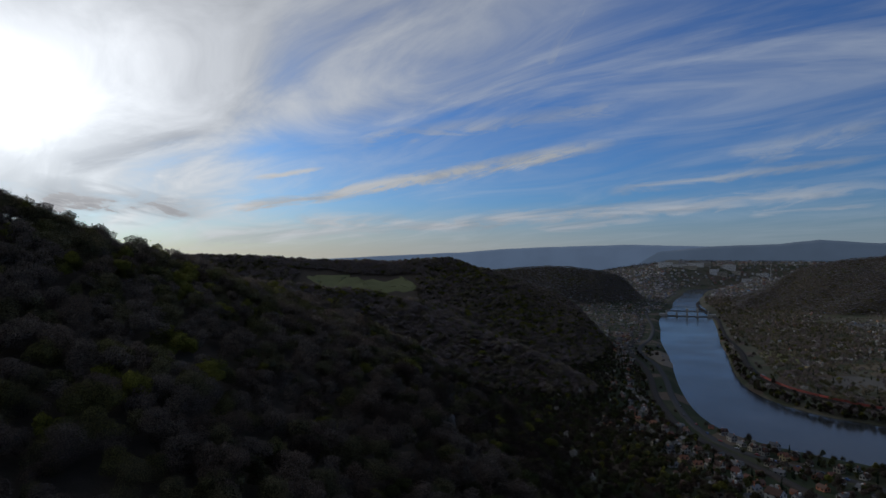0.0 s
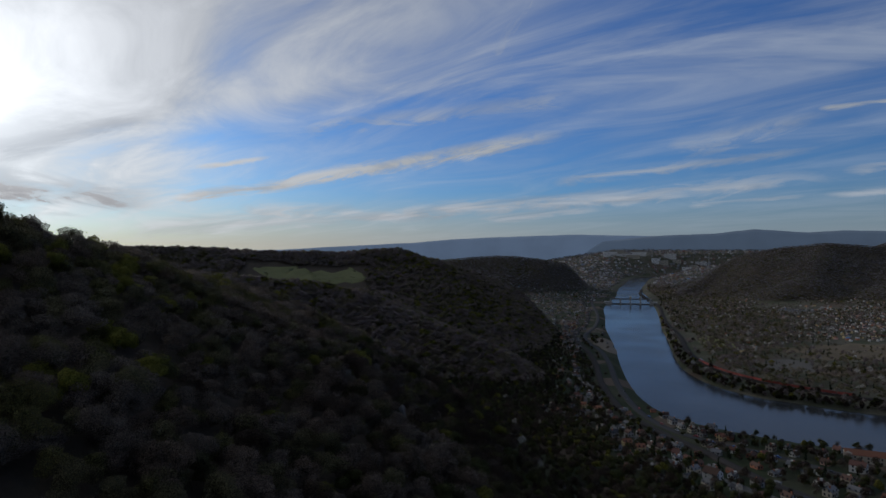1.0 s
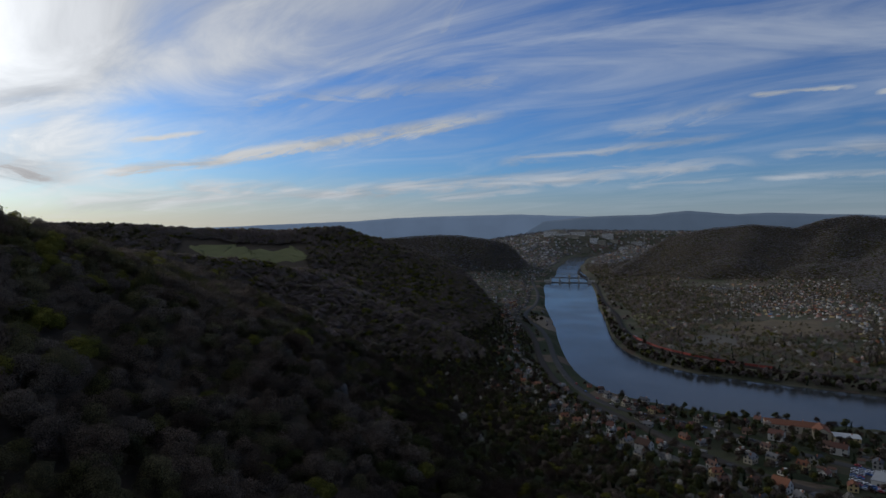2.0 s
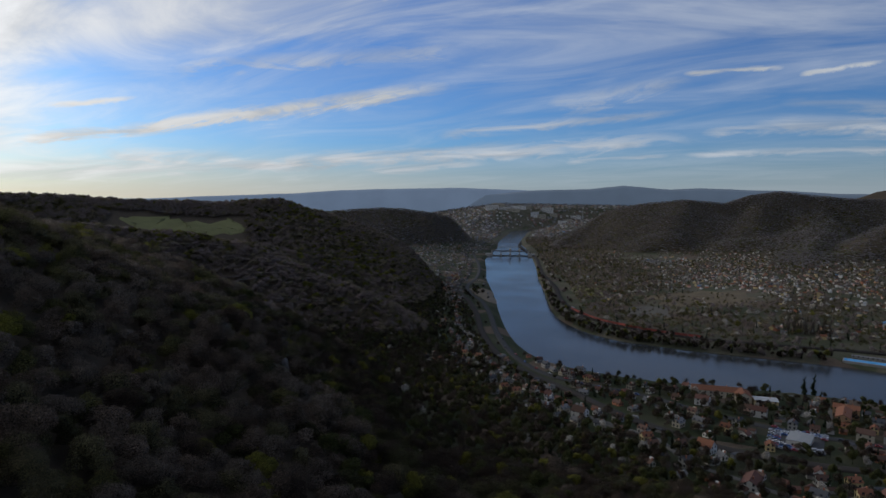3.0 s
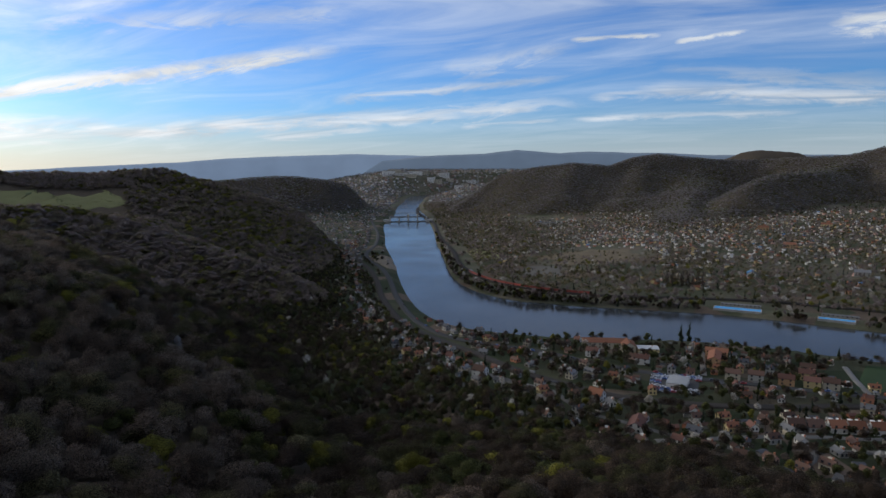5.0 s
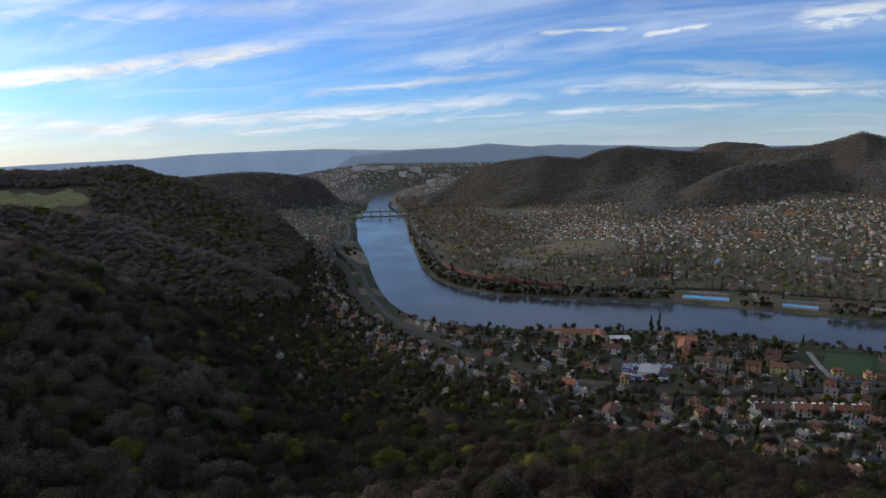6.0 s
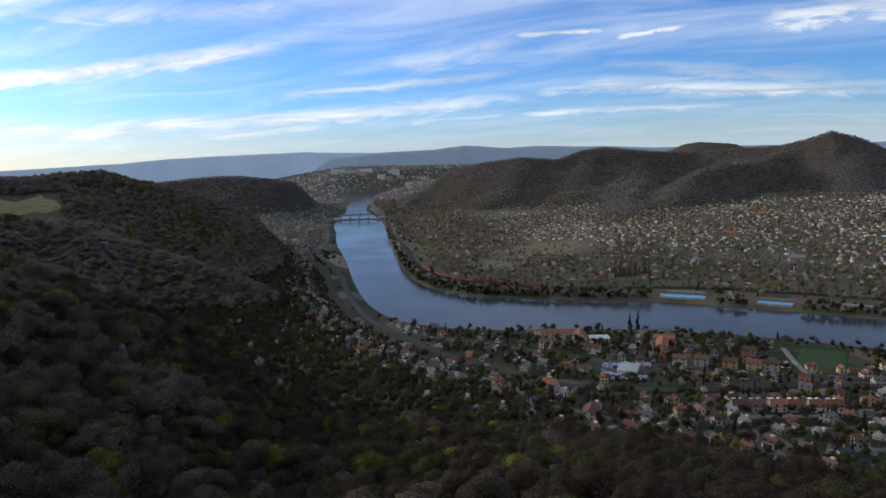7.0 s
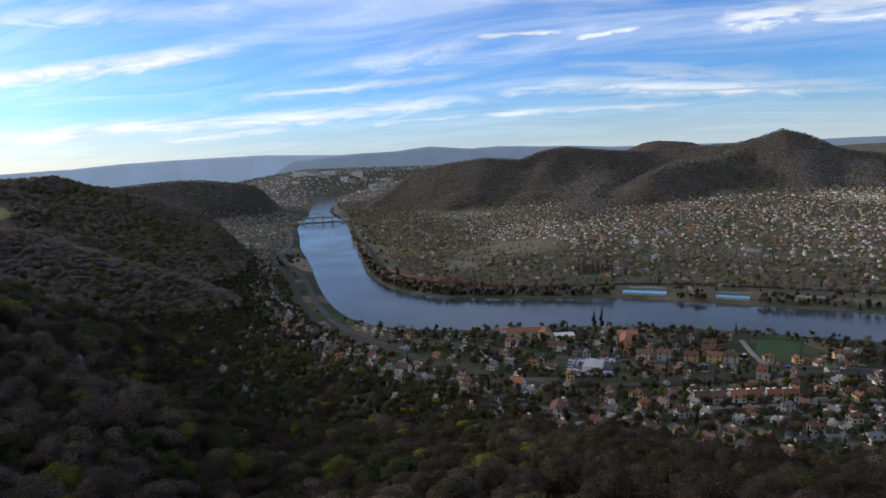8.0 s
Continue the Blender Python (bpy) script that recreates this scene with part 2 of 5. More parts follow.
def ground(x, y, rough=True):
    """Height of the land, how far it stands above the valley floor, the way to the water and the bank (+1: beyond the river)."""
    x, y = np.asarray(x, float), np.asarray(y, float)
    d, (half, belt), side = nearest(x, y, RIVER)
    s = d - half
    far_bank = 5 + 0.062 * np.clip(s - 90, 0, 900) + 0.02 * np.clip(s - 900, 0, 3000)
    near_bank = 5 + 0.062 * np.clip(s - 40, 0, 300) + 0.02 * np.clip(s - 300, 0, 3000)
    floor = np.where(side > 0, far_bank, near_bank)
    r = np.hypot(x, y)
    inland = np.clip((s - 40) / 200, 0, 1) * np.clip((np.degrees(np.arctan2(x, y)) - 11) / 9, 0, 1)
    floor = floor + inland * (0.094 * np.clip(r - 3150, 0, 1150) + 0.03 * np.clip(r - 4300, 0, 2000))
    total = np.exp(np.minimum(floor / 6.0, 300))
    warp = 36 * fbm(x, y, 210, 5, 5) + np.where(side > 0, 52 * fbm(x, y, 260, 5, 9), 0) if rough else 0
    for line, fall, crest, ease in RIDGES:
        dist, (top,), _ = nearest(x, y, np.array(line, float))
        h = top - fall * (np.sqrt(dist * dist + crest * crest) - crest) * (1 - ease * np.minimum(dist, 700))
        total = total + np.exp(np.clip((h + warp * np.clip(dist / 120, 0, 1)) / 6.0, -60, 300))
    above = 6.0 * np.log(total) - floor
    clear = np.clip((s - np.where(side > 0, 60, belt) + 35) / 80, 0, 1)
    above = above * clear * clear * (3 - 2 * clear)
    z = floor + above
    if rough:
        z = z + 1.2 * fbm(x, y, 60, 3, 2) * np.clip(s / 60, 0, 1)
    bank = np.clip(s / 12, -1, 1)
    z = np.where(s < 12, np.where(bank < 0, 4 * bank, 4.6 * bank), z)
    return z, np.where(s < 10, 0, above), s, side

# ---------------------------------------------------------------- materials
def material(name):
    m = bpy.data.materials.new(name)
    m.use_nodes = True
    n = Nodes(m.node_tree)
    shader = n.add("ShaderNodeBsdfPrincipled")
    n.link(shader.outputs[0], n.add("ShaderNodeOutputMaterial").inputs["Surface"])
    return m, n, shader


def plain(name, colour, rough=0.7, metal=0.0, vary=0.25, grain=1.0, bump=0.0, islands=False, objects=False):
    """A surface with stains at a large scale, grain at a small one, and pieces that differ a little."""
    m, n, shader = material(name)
    at = n.add("ShaderNodeTexCoord").outputs["Object"] if not objects else n.add("ShaderNodeNewGeometry").outputs["Position"]
    big, fine = n.noise(at, 0.35 * grain, 4), n.noise(at, 5.0 * grain, 5)
    f = n.math("ADD", n.math("MULTIPLY", big, 0.6), n.math("MULTIPLY", fine, 0.4))
    if islands:
        f = n.math("ADD", n.math("MULTIPLY", f, 0.4), n.math("MULTIPLY", n.add("ShaderNodeNewGeometry").outputs["Random Per Island"], 0.6))
    if objects:
        f = n.math("ADD", n.math("MULTIPLY", f, 0.5), n.math("MULTIPLY", n.add("ShaderNodeObjectInfo").outputs["Random"], 0.5))
    k = n.ramp(f, 0.2, 0.8, 1 - vary, 1 + vary)
    c = n.add("ShaderNodeVectorMath", operation="SCALE")
    c.inputs[0].default_value = colour
    n.link(k, c.inputs["Scale"])
    n.link(c.outputs[0], shader.inputs["Base Color"])
    shader.inputs["Roughness"].default_value, shader.inputs["Metallic"].default_value = rough, metal
    if rough >= 0.8:
        shader.inputs["Specular IOR Level"].default_value = 0.12
    if bump:
        b = n.add("ShaderNodeBump")
        b.inputs["Strength"].default_value, b.inputs["Distance"].default_value = bump, 0.1
        n.link(fine, b.inputs["Height"])
        n.link(b.outputs[0], shader.inputs["Normal"])
    return m


def ground_material():
    m, n, shader = material("ground")
    at = n.add("ShaderNodeNewGeometry").outputs["Position"]
    wooded = n.add("ShaderNodeAttribute", attribute_name="wooded").outputs["Fac"]
    plots = n.add("ShaderNodeTexVoronoi", feature="F1")
    n.link(at, plots.inputs["Vector"])
    plots.inputs["Scale"].default_value = 0.028
    tone = n.add("ShaderNodeSeparateColor")
    n.link(plots.outputs["Color"], tone.inputs[0])
    patch = n.noise(at, 0.011, 5)
    tuft = n.noise(at, 0.25, 6, 0.65)
    grass = n.mix(n.ramp(n.math("ADD", n.math("MULTIPLY", tone.outputs[0], 0.5), n.math("MULTIPLY", patch, 0.6)), 0.3, 0.8),
                  (0.066, 0.072, 0.042), (0.120, 0.108, 0.078))
    gardens = n.add("ShaderNodeAttribute", attribute_name="gardens").outputs["Fac"]
    lawn = n.mix(n.ramp(tone.outputs[2], 0.3, 0.7), (0.026, 0.036, 0.016), (0.050, 0.052, 0.030))
    grass = n.mix(gardens, grass, lawn)
    grass = n.mix(n.ramp(tone.outputs[1], 0.78, 0.88), grass, (0.120, 0.090, 0.068))
    grass = n.mix(n.ramp(tuft, 0.35, 0.75, 0.0, 0.45), grass, (0.030, 0.032, 0.020))
    litter = n.mix(n.ramp(tuft, 0.3, 0.7), (0.078, 0.060, 0.046), (0.054, 0.047, 0.034))
    n.link(n.mix(wooded, grass, litter), shader.inputs["Base Color"])
    shader.inputs["Roughness"].default_value = 0.95
    shader.inputs["Specular IOR Level"].default_value = 0.1
    b = n.add("ShaderNodeBump")
    b.inputs["Strength"].default_value, b.inputs["Distance"].default_value = 0.8, 0.6
    n.link(tuft, b.inputs["Height"])
    n.link(b.outputs[0], shader.inputs["Normal"])
    return m


def water_material():
    m, n, shader = material("river water")
    at = n.add("ShaderNodeNewGeometry").outputs["Position"]
    shader.inputs["Base Color"].default_value = (0.034, 0.037, 0.037, 1)
    ripple = n.noise(at, 0.9, 4, 0.6)
    calm = n.ramp(n.noise(at, 0.006, 3), 0.35, 0.65, 0.14, 0.24)
    n.link(calm, shader.inputs["Roughness"])
    shader.inputs["IOR"].default_value = 1.333
    shader.inputs["Specular IOR Level"].default_value = 0.3
    b = n.add("ShaderNodeBump")
    b.inputs["Strength"].default_value, b.inputs["Distance"].default_value = 0.10, 0.10
    n.link(ripple, b.inputs["Height"])
    n.link(b.outputs[0], shader.inputs["Normal"])
    return m


def foliage(name, dark, light, thin=0.5, close=0.66, full=(0.40, 0.62), fineness=2.6):
    """Leaves and twigs, each spray of its own tone, with openings between them, that let some light through. Shade
    between sprays is painted into the colour.
    """
    m, n, shader = material(name)
    geometry = n.add("ShaderNodeNewGeometry")
    at = geometry.outputs["Position"]
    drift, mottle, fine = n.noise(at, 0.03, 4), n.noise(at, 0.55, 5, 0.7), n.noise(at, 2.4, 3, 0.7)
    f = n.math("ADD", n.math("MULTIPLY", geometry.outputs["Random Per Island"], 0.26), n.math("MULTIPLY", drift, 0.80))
    # Noise darkens the colour in places, as shade between sprays would.
    gap_shade = n.ramp(n.math("ADD", n.math("MULTIPLY", mottle, 0.6), n.math("MULTIPLY", fine, 0.4)), 0.36, 0.62, close, 1.18)
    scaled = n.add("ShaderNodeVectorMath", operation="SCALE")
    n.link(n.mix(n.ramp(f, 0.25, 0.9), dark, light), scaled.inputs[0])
    n.link(gap_shade, scaled.inputs["Scale"])
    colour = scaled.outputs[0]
    b = n.add("ShaderNodeBump")
    b.inputs["Strength"].default_value, b.inputs["Distance"].default_value = 0.5, 0.5
    n.link(mottle, b.inputs["Height"])
    n.link(b.outputs[0], shader.inputs["Normal"])
    n.link(colour, shader.inputs["Base Color"])
    shader.inputs["Roughness"].default_value = 0.9
    shader.inputs["Specular IOR Level"].default_value = 0.15
    glow = n.add("ShaderNodeBsdfTranslucent")
    n.link(colour, glow.inputs["Color"])
    both = n.add("ShaderNodeMixShader")
    both.inputs[0].default_value = thin
    n.link(shader.outputs[0], both.inputs[1])
    n.link(glow.outputs[0], both.inputs[2])
    airy = n.add("ShaderNodeMixShader")
    n.link(n.ramp(n.noise(at, fineness, 4, 0.65), *full), airy.inputs[0])
    n.link(n.add("ShaderNodeBsdfTransparent").outputs[0], airy.inputs[1])
    n.link(both.outputs[0], airy.inputs[2])
    for node in m.node_tree.nodes:
        if node.type == "OUTPUT_MATERIAL":
            n.link(airy.outputs[0], node.inputs["Surface"])
    return m


GROUND, WATER = ground_material(), water_material()
BARK = plain("bark", (0.075, 0.060, 0.048), 0.95, grain=2)
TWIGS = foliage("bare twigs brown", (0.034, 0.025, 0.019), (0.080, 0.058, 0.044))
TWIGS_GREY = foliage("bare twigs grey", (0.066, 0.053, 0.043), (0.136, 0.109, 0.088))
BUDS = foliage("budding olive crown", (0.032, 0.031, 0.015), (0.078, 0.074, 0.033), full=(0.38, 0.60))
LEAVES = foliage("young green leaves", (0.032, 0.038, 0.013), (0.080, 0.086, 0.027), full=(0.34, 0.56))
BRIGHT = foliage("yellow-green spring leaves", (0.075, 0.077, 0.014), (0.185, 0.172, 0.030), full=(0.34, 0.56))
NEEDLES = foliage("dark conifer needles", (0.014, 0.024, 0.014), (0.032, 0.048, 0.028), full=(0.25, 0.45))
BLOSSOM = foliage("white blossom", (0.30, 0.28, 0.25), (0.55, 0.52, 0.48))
# Lighter copies of the crowns: haze and flare over the west put into colour.
LIFTED_WEST_CROWNS = [foliage("lifted wood brown", (0.088, 0.066, 0.051), (0.168, 0.128, 0.100)), foliage("lifted wood grey", (0.096, 0.078, 0.063), (0.180, 0.146, 0.120)),
               foliage("lifted budding wood", (0.078, 0.070, 0.038), (0.146, 0.132, 0.070)), foliage("lifted green wood", (0.069, 0.066, 0.026), (0.137, 0.126, 0.048)), BRIGHT, NEEDLES, BLOSSOM]
# Distant crowns, paler and greyer: aerial haze is painted into their base colours.
HAZED_FAR_CROWNS = [foliage("hazed far bare wood", (0.198, 0.182, 0.193), (0.267, 0.245, 0.260), 0.5, 0.88, (0.30, 0.52), 1.2),
              foliage("hazed far grey wood", (0.210, 0.198, 0.213), (0.283, 0.269, 0.287), 0.5, 0.88, (0.30, 0.52), 1.2),
              foliage("hazed far budding wood", (0.172, 0.163, 0.149), (0.236, 0.224, 0.201), 0.5, 0.88, (0.30, 0.52), 1.2),
              foliage("hazed far green wood", (0.139, 0.146, 0.102), (0.210, 0.215, 0.146), 0.5, 0.88, (0.30, 0.52), 1.2), BRIGHT, NEEDLES, BLOSSOM]
# Mid-distance crowns, lightened so that their colour carries some of the haze.
HAZED_PLATEAU_CROWNS = [foliage("hazed plateau bare wood", (0.146, 0.117, 0.108), (0.232, 0.186, 0.170), 0.5, 0.80, (0.38, 0.60), 1.8),
                  foliage("hazed plateau grey wood", (0.158, 0.131, 0.123), (0.247, 0.205, 0.192), 0.5, 0.80, (0.38, 0.60), 1.8),
                  foliage("hazed plateau budding wood", (0.137, 0.116, 0.081), (0.235, 0.199, 0.136), 0.5, 0.80, (0.38, 0.60), 1.8), LIFTED_WEST_CROWNS[3], BRIGHT, NEEDLES, BLOSSOM]
# The far bank reuses crowns whose colours were lightened for haze.
BANK_CROWNS = [HAZED_PLATEAU_CROWNS[1], HAZED_PLATEAU_CROWNS[0], HAZED_PLATEAU_CROWNS[2], LIFTED_WEST_CROWNS[3], BRIGHT, NEEDLES, BLOSSOM]
GARDEN_CROWNS = [TWIGS, TWIGS_GREY, BUDS, LEAVES, BRIGHT, NEEDLES, BLOSSOM]
CROWNS = [TWIGS, TWIGS_GREY, BUDS, LEAVES, BRIGHT, NEEDLES, BLOSSOM]


# ---------------------------------------------------------------- meshes
def mesh_from(name, verts, faces, mats, index=None, smooth=False):
    """A mesh from arrays: verts (n, 3), faces (m, 3 or 4)."""
    faces = np.asarray(faces, np.int32)
    me = bpy.data.meshes.new(name)
    me.vertices.add(len(verts))
    me.vertices.foreach_set("co", np.asarray(verts, np.float32).ravel())
    k = faces.shape[1]
    me.loops.add(faces.size)
    me.loops.foreach_set("vertex_index", faces.ravel())
    me.polygons.add(len(faces))
    me.polygons.foreach_set("loop_start", np.arange(len(faces), dtype=np.int32) * k)
    me.polygons.foreach_set("loop_total", np.full(len(faces), k, np.int32))
    for m in mats:
        me.materials.append(m)
    if index is not None:
        me.polygons.foreach_set("material_index", np.asarray(index, np.int32))
    if smooth:
        me.polygons.foreach_set("use_smooth", np.ones(len(faces), bool))
    me.update(calc_edges=True)
    return me


def grid_faces(nu, nv):
    i = (np.arange(nu - 1)[:, None] * nv + np.arange(nv - 1)[None, :]).ravel()
    return np.stack([i, i + nv, i + nv + 1, i + 1], 1)


# one sheet of land out to the horizon, finer along the valley
def steps(lo, fine_lo, fine_hi, mid_hi, hi, fine, mid, coarse):
    """Grid lines from lo to hi: fine in the middle, growing outwards."""
    out, v = [fine_lo], fine_lo
    while v < hi:
        v += fine if v < fine_hi else fine + (mid - fine) * (v - fine_hi) / (mid_hi - fine_hi) if v < mid_hi else mid + (coarse - mid) * (v - mid_hi) / (hi - mid_hi)
        out.append(v)
    back, v = [], fine_lo
    while v > lo:
        v -= fine + (coarse - fine) * (fine_lo - v) / (fine_lo - lo)
        back.append(v)
    return np.array(back[::-1] + out)


gx = steps(-5200, -250, 900, 2400, 5200, 9.5, 22.0, 180.0)
gy = steps(-5200, -40, 1250, 3900, 5200, 10.0, 19.0, 150.0)
GX, GY = np.meshgrid(gx, gy, indexing="ij")
GZ, ABOVE, GS, GSIDE = ground(GX, GY)
land_mesh = mesh_from("ground", np.stack([GX, GY, GZ], -1).reshape(-1, 3), grid_faces(len(gx), len(gy)), [GROUND], smooth=True)
land_mesh.attributes.new("wooded", "FLOAT", "POINT").data.foreach_set("value", np.clip((ABOVE - 3) / 6, 0, 1).astype(np.float32).ravel())
land_mesh.attributes.new("gardens", "FLOAT", "POINT").data.foreach_set("value", ((GSIDE < 0) * np.clip((2600 - GY) / 300, 0, 1)).astype(np.float32).ravel())
tagged(new("ground", land_mesh), "wooded hills and a valley floor of gardens and meadows", "ground", kind="structure")

# the river, a level sheet along its bed
way = np.gradient(RIVER[:, :2], axis=0)
way /= np.linalg.norm(way, axis=1)[:, None]
left = np.stack([-way[:, 1], way[:, 0]], 1)
cols = np.linspace(-1, 1, 5)
water_verts = np.concatenate([(RIVER[:, None, :2] + left[:, None] * (RIVER[:, None, 2:3] + 13) * cols[None, :, None]),
                              np.zeros((len(RIVER), 5, 1))], -1).reshape(-1, 3)
tagged(new("river", mesh_from("river", water_verts, grid_faces(len(RIVER), 5), [WATER], smooth=True)),
       "wide calm blue-grey river bending through the valley", "river", kind="structure")


# ---------------------------------------------------------------- trees
rng = np.random.default_rng(7)


def ball(level):
    """The verts and triangles of a small sphere: an octahedron, an icosahedron, or that split once."""
    bm = bmesh.new()
    if level == 0:
        v = [bm.verts.new(p) for p in ((1, 0, 0), (0, 1, 0), (-1, 0, 0), (0, -1, 0), (0, 0, 1), (0, 0, -1))]
        for k in range(4):
            bm.faces.new((v[k], v[(k + 1) % 4], v[4]))
            bm.faces.new((v[(k + 1) % 4], v[k], v[5]))
    else:
        bmesh.ops.create_icosphere(bm, subdivisions=level, radius=1.0)
    bm.verts.index_update()
    out = np.array([v.co for v in bm.verts]), np.array([[v.index for v in f.verts] for f in bm.faces])
    bm.free()
    return out


BALLS = [ball(0), ball(1), ball(2)]


def crown_cloud(n, size, height, width, base, seed, lumps=7, cone=False, level=1, stem=True, twig=0.0, core=1.0, inside=0.3):
    """A crown of ragged lobes with loose sprays of leaf and twig round them, on a bare stem. Returns verts and triangles."""
    g = np.random.default_rng(seed)
    verts, faces, count = [], [], 0
    bv, bf = BALLS[level]
    if cone:
        h = (np.arange(lumps) + 0.4) / lumps
        centres = np.stack([0.03 * g.normal(size=lumps), 0.03 * g.normal(size=lumps), base + h * (height - base)], 1)
        radii = np.stack([(1.04 - h) * 0.40 * width] * 2 + [np.full(lumps, 0.75 * (height - base) / lumps)], 1)
    else:
        a = g.random(lumps) * 2 * np.pi + np.arange(lumps) * 2.4
        far = 0.31 * width * np.sqrt((np.arange(lumps) + 0.2) / lumps)
        centres = np.stack([far * np.cos(a), far * np.sin(a), base + (height - base) * (0.68 - 0.42 * (far / (0.31 * width)) ** 2 + 0.16 * g.random(lumps))], 1)
        wide = width * (0.21 + 0.10 * g.random(lumps)) * (1.25 if lumps < 4 else 1.0)
        radii = np.stack([wide, wide, 0.30 * (height - base) * (0.75 + 0.4 * g.random(lumps))], 1)
    for c, r in zip(centres, radii):
        if not core:
            continue
        verts.append(c + bv * r * core * (1 + 0.15 * g.normal(size=(len(bv), 1)).clip(-1.5, 1.5)))
        faces.append(bf + count)
        count += len(bv)
    k = g.integers(0, lumps, n)
    v = g.normal(size=(n, 3))
    v /= np.linalg.norm(v, axis=1)[:, None]
    v[:, 2] = np.where(v[:, 2] < -0.3, -v[:, 2], v[:, 2])
    c = centres[k] + v * radii[k] * (1 - inside * g.random((n, 1))) * 1.08
    if twig:
        # long thin sprays that point outwards and up
        d = v + np.array([0, 0, 0.35]) + 0.45 * g.normal(size=(n, 3))
        d /= np.linalg.norm(d, axis=1)[:, None]
        across = np.cross(d, g.normal(size=(n, 3)))
        across /= np.linalg.norm(across, axis=1)[:, None] + 1e-9
        long = size * (0.7 + 0.8 * g.random((n, 1)))
        e = np.stack([-d * long * 0.5 - across * long * twig, -d * long * 0.5 + across * long * twig, d * long * 0.6], 1)
    else:
        e = g.normal(size=(n, 3, 3))
        e /= np.linalg.norm(e, axis=2)[:, :, None]
        e = e * size * (0.5 + 0.8 * g.random((n, 1, 1)))
    verts.append((c[:, None, :] + e).reshape(-1, 3))
    faces.append(np.arange(3 * n).reshape(-1, 3) + count)
    count += 3 * n
    if stem:
        t = np.array([(math.cos(q), math.sin(q)) for q in (0, 2.09, 4.19)])
        verts.append(np.concatenate([np.c_[t * 0.022, np.full(3, -0.05)], np.c_[t * 0.012, np.full(3, base + 0.35 * (height - base))]]))
        faces.append(np.array([(0, 1, 4), (0, 4, 3), (1, 2, 5), (1, 5, 4), (2, 0, 3), (2, 3, 5)]) + count)
    return np.concatenate(verts), np.concatenate(faces)


def scatter(region, spacing, seed):
    """Jittered places on a grid over (x0, y0, x1, y1)."""
    x0, y0, x1, y1 = region
    g = np.random.default_rng(seed)
    xs, ys = np.meshgrid(np.arange(x0, x1, spacing), np.arange(y0, y1, spacing))
    x = xs.ravel() + (g.random(xs.size) - 0.5) * spacing * 1.1
    y = ys.ravel() + (g.random(xs.size) - 0.5) * spacing * 1.1
    return x, y


def forest(name, places, heights, kinds, templates, label, materials=CROWNS, category="trees"):
    """One object of many trees. templates: for each kind a list of crowns one metre tall."""
    g = np.random.default_rng(len(heights))
    verts, faces, index, count = [], [], [], 0
    for kind in range(len(materials)):
        for ti, (tv, tf) in enumerate(templates[kind]):
            m = (kinds == kind) & (np.arange(len(kinds)) % len(templates[kind]) == ti)
            if not m.any():
                continue
            p, h = places[m], heights[m]
            a = g.random(len(p)) * 2 * np.pi
            wide = h * (0.85 + 0.35 * g.random(len(p)))
            ca, sa = np.cos(a)[:, None], np.sin(a)[:, None]
            x = (tv[:, 0] * ca - tv[:, 1] * sa) * wide[:, None] + p[:, None, 0]
            y = (tv[:, 0] * sa + tv[:, 1] * ca) * wide[:, None] + p[:, None, 1]
            z = tv[:, 2] * h[:, None] + p[:, None, 2]
            verts.append(np.stack([x, y, z], -1).reshape(-1, 3))
            faces.append((tf[None] + len(tv) * np.arange(len(p))[:, None, None]).reshape(-1, 3) + count)
            index.append(np.full(len(faces[-1]), kind))
            count += len(verts[-1])
    me = mesh_from(name, np.concatenate(verts), np.concatenate(faces), materials, np.concatenate(index), smooth=True)
    return tagged(new(name, me), label, category, kind="stuff")


def kind_templates(n, size, copies, seed, lumps=6, level=1, stem=True, spread=0.78, core=1.0):
    """Crowns for the seven kinds, one metre tall, to be scaled by the tree's height."""
    out = []
    for kind in range(7):
        some = []
        for c in range(copies):
            if kind == 5:
                some.append(crown_cloud(n, size * 0.8, 1.0, 0.44, 0.08, seed + 31 * kind + c, max(3, lumps - 1), True, level, stem))
            else:
                some.append(crown_cloud(n, size * (1.9 if kind < 2 and core < 1 else 1.0), 1.0, spread, 0.20, seed + 31 * kind + c, lumps + c % 2, False, level, stem, 0.16 if kind < 2 and core < 1 else 0.0, core))
        out.append(some)
    return out


def wood_kinds(x, y, g):
    """What grows where: bare crowns, with drifts of budding and green ones."""
    drift = fbm(x, y, 160, 3, 40)
    # More pale crowns westwards, which puts haze and flare into the colour.
    west = np.clip((60 - x) / 260, 0, 1) * np.clip((np.hypot(x, y) - 90) / 160, 0, 1)
    r = g.random(len(x)) + drift * 0.9
    r = r + 0.10 * np.clip(x / 120, 0, 1)
    r = np.where((r < 0.42) & (g.random(len(x)) < 0.85 * west), 0.5, r)
    kinds = np.where(r < 0.42, 0, np.where(r < 0.66, 1, np.where(r < 0.90, 2, np.where(r < 1.08, 3, 4))))
    east = (kinds == 1) & (x > 30) & (g.random(len(x)) < 0.75)
    kinds = np.where(east, np.where(g.random(len(x)) < 0.5, 0, 2), kinds)
    return np.where(g.random(len(x)) < 0.036, 4, kinds)


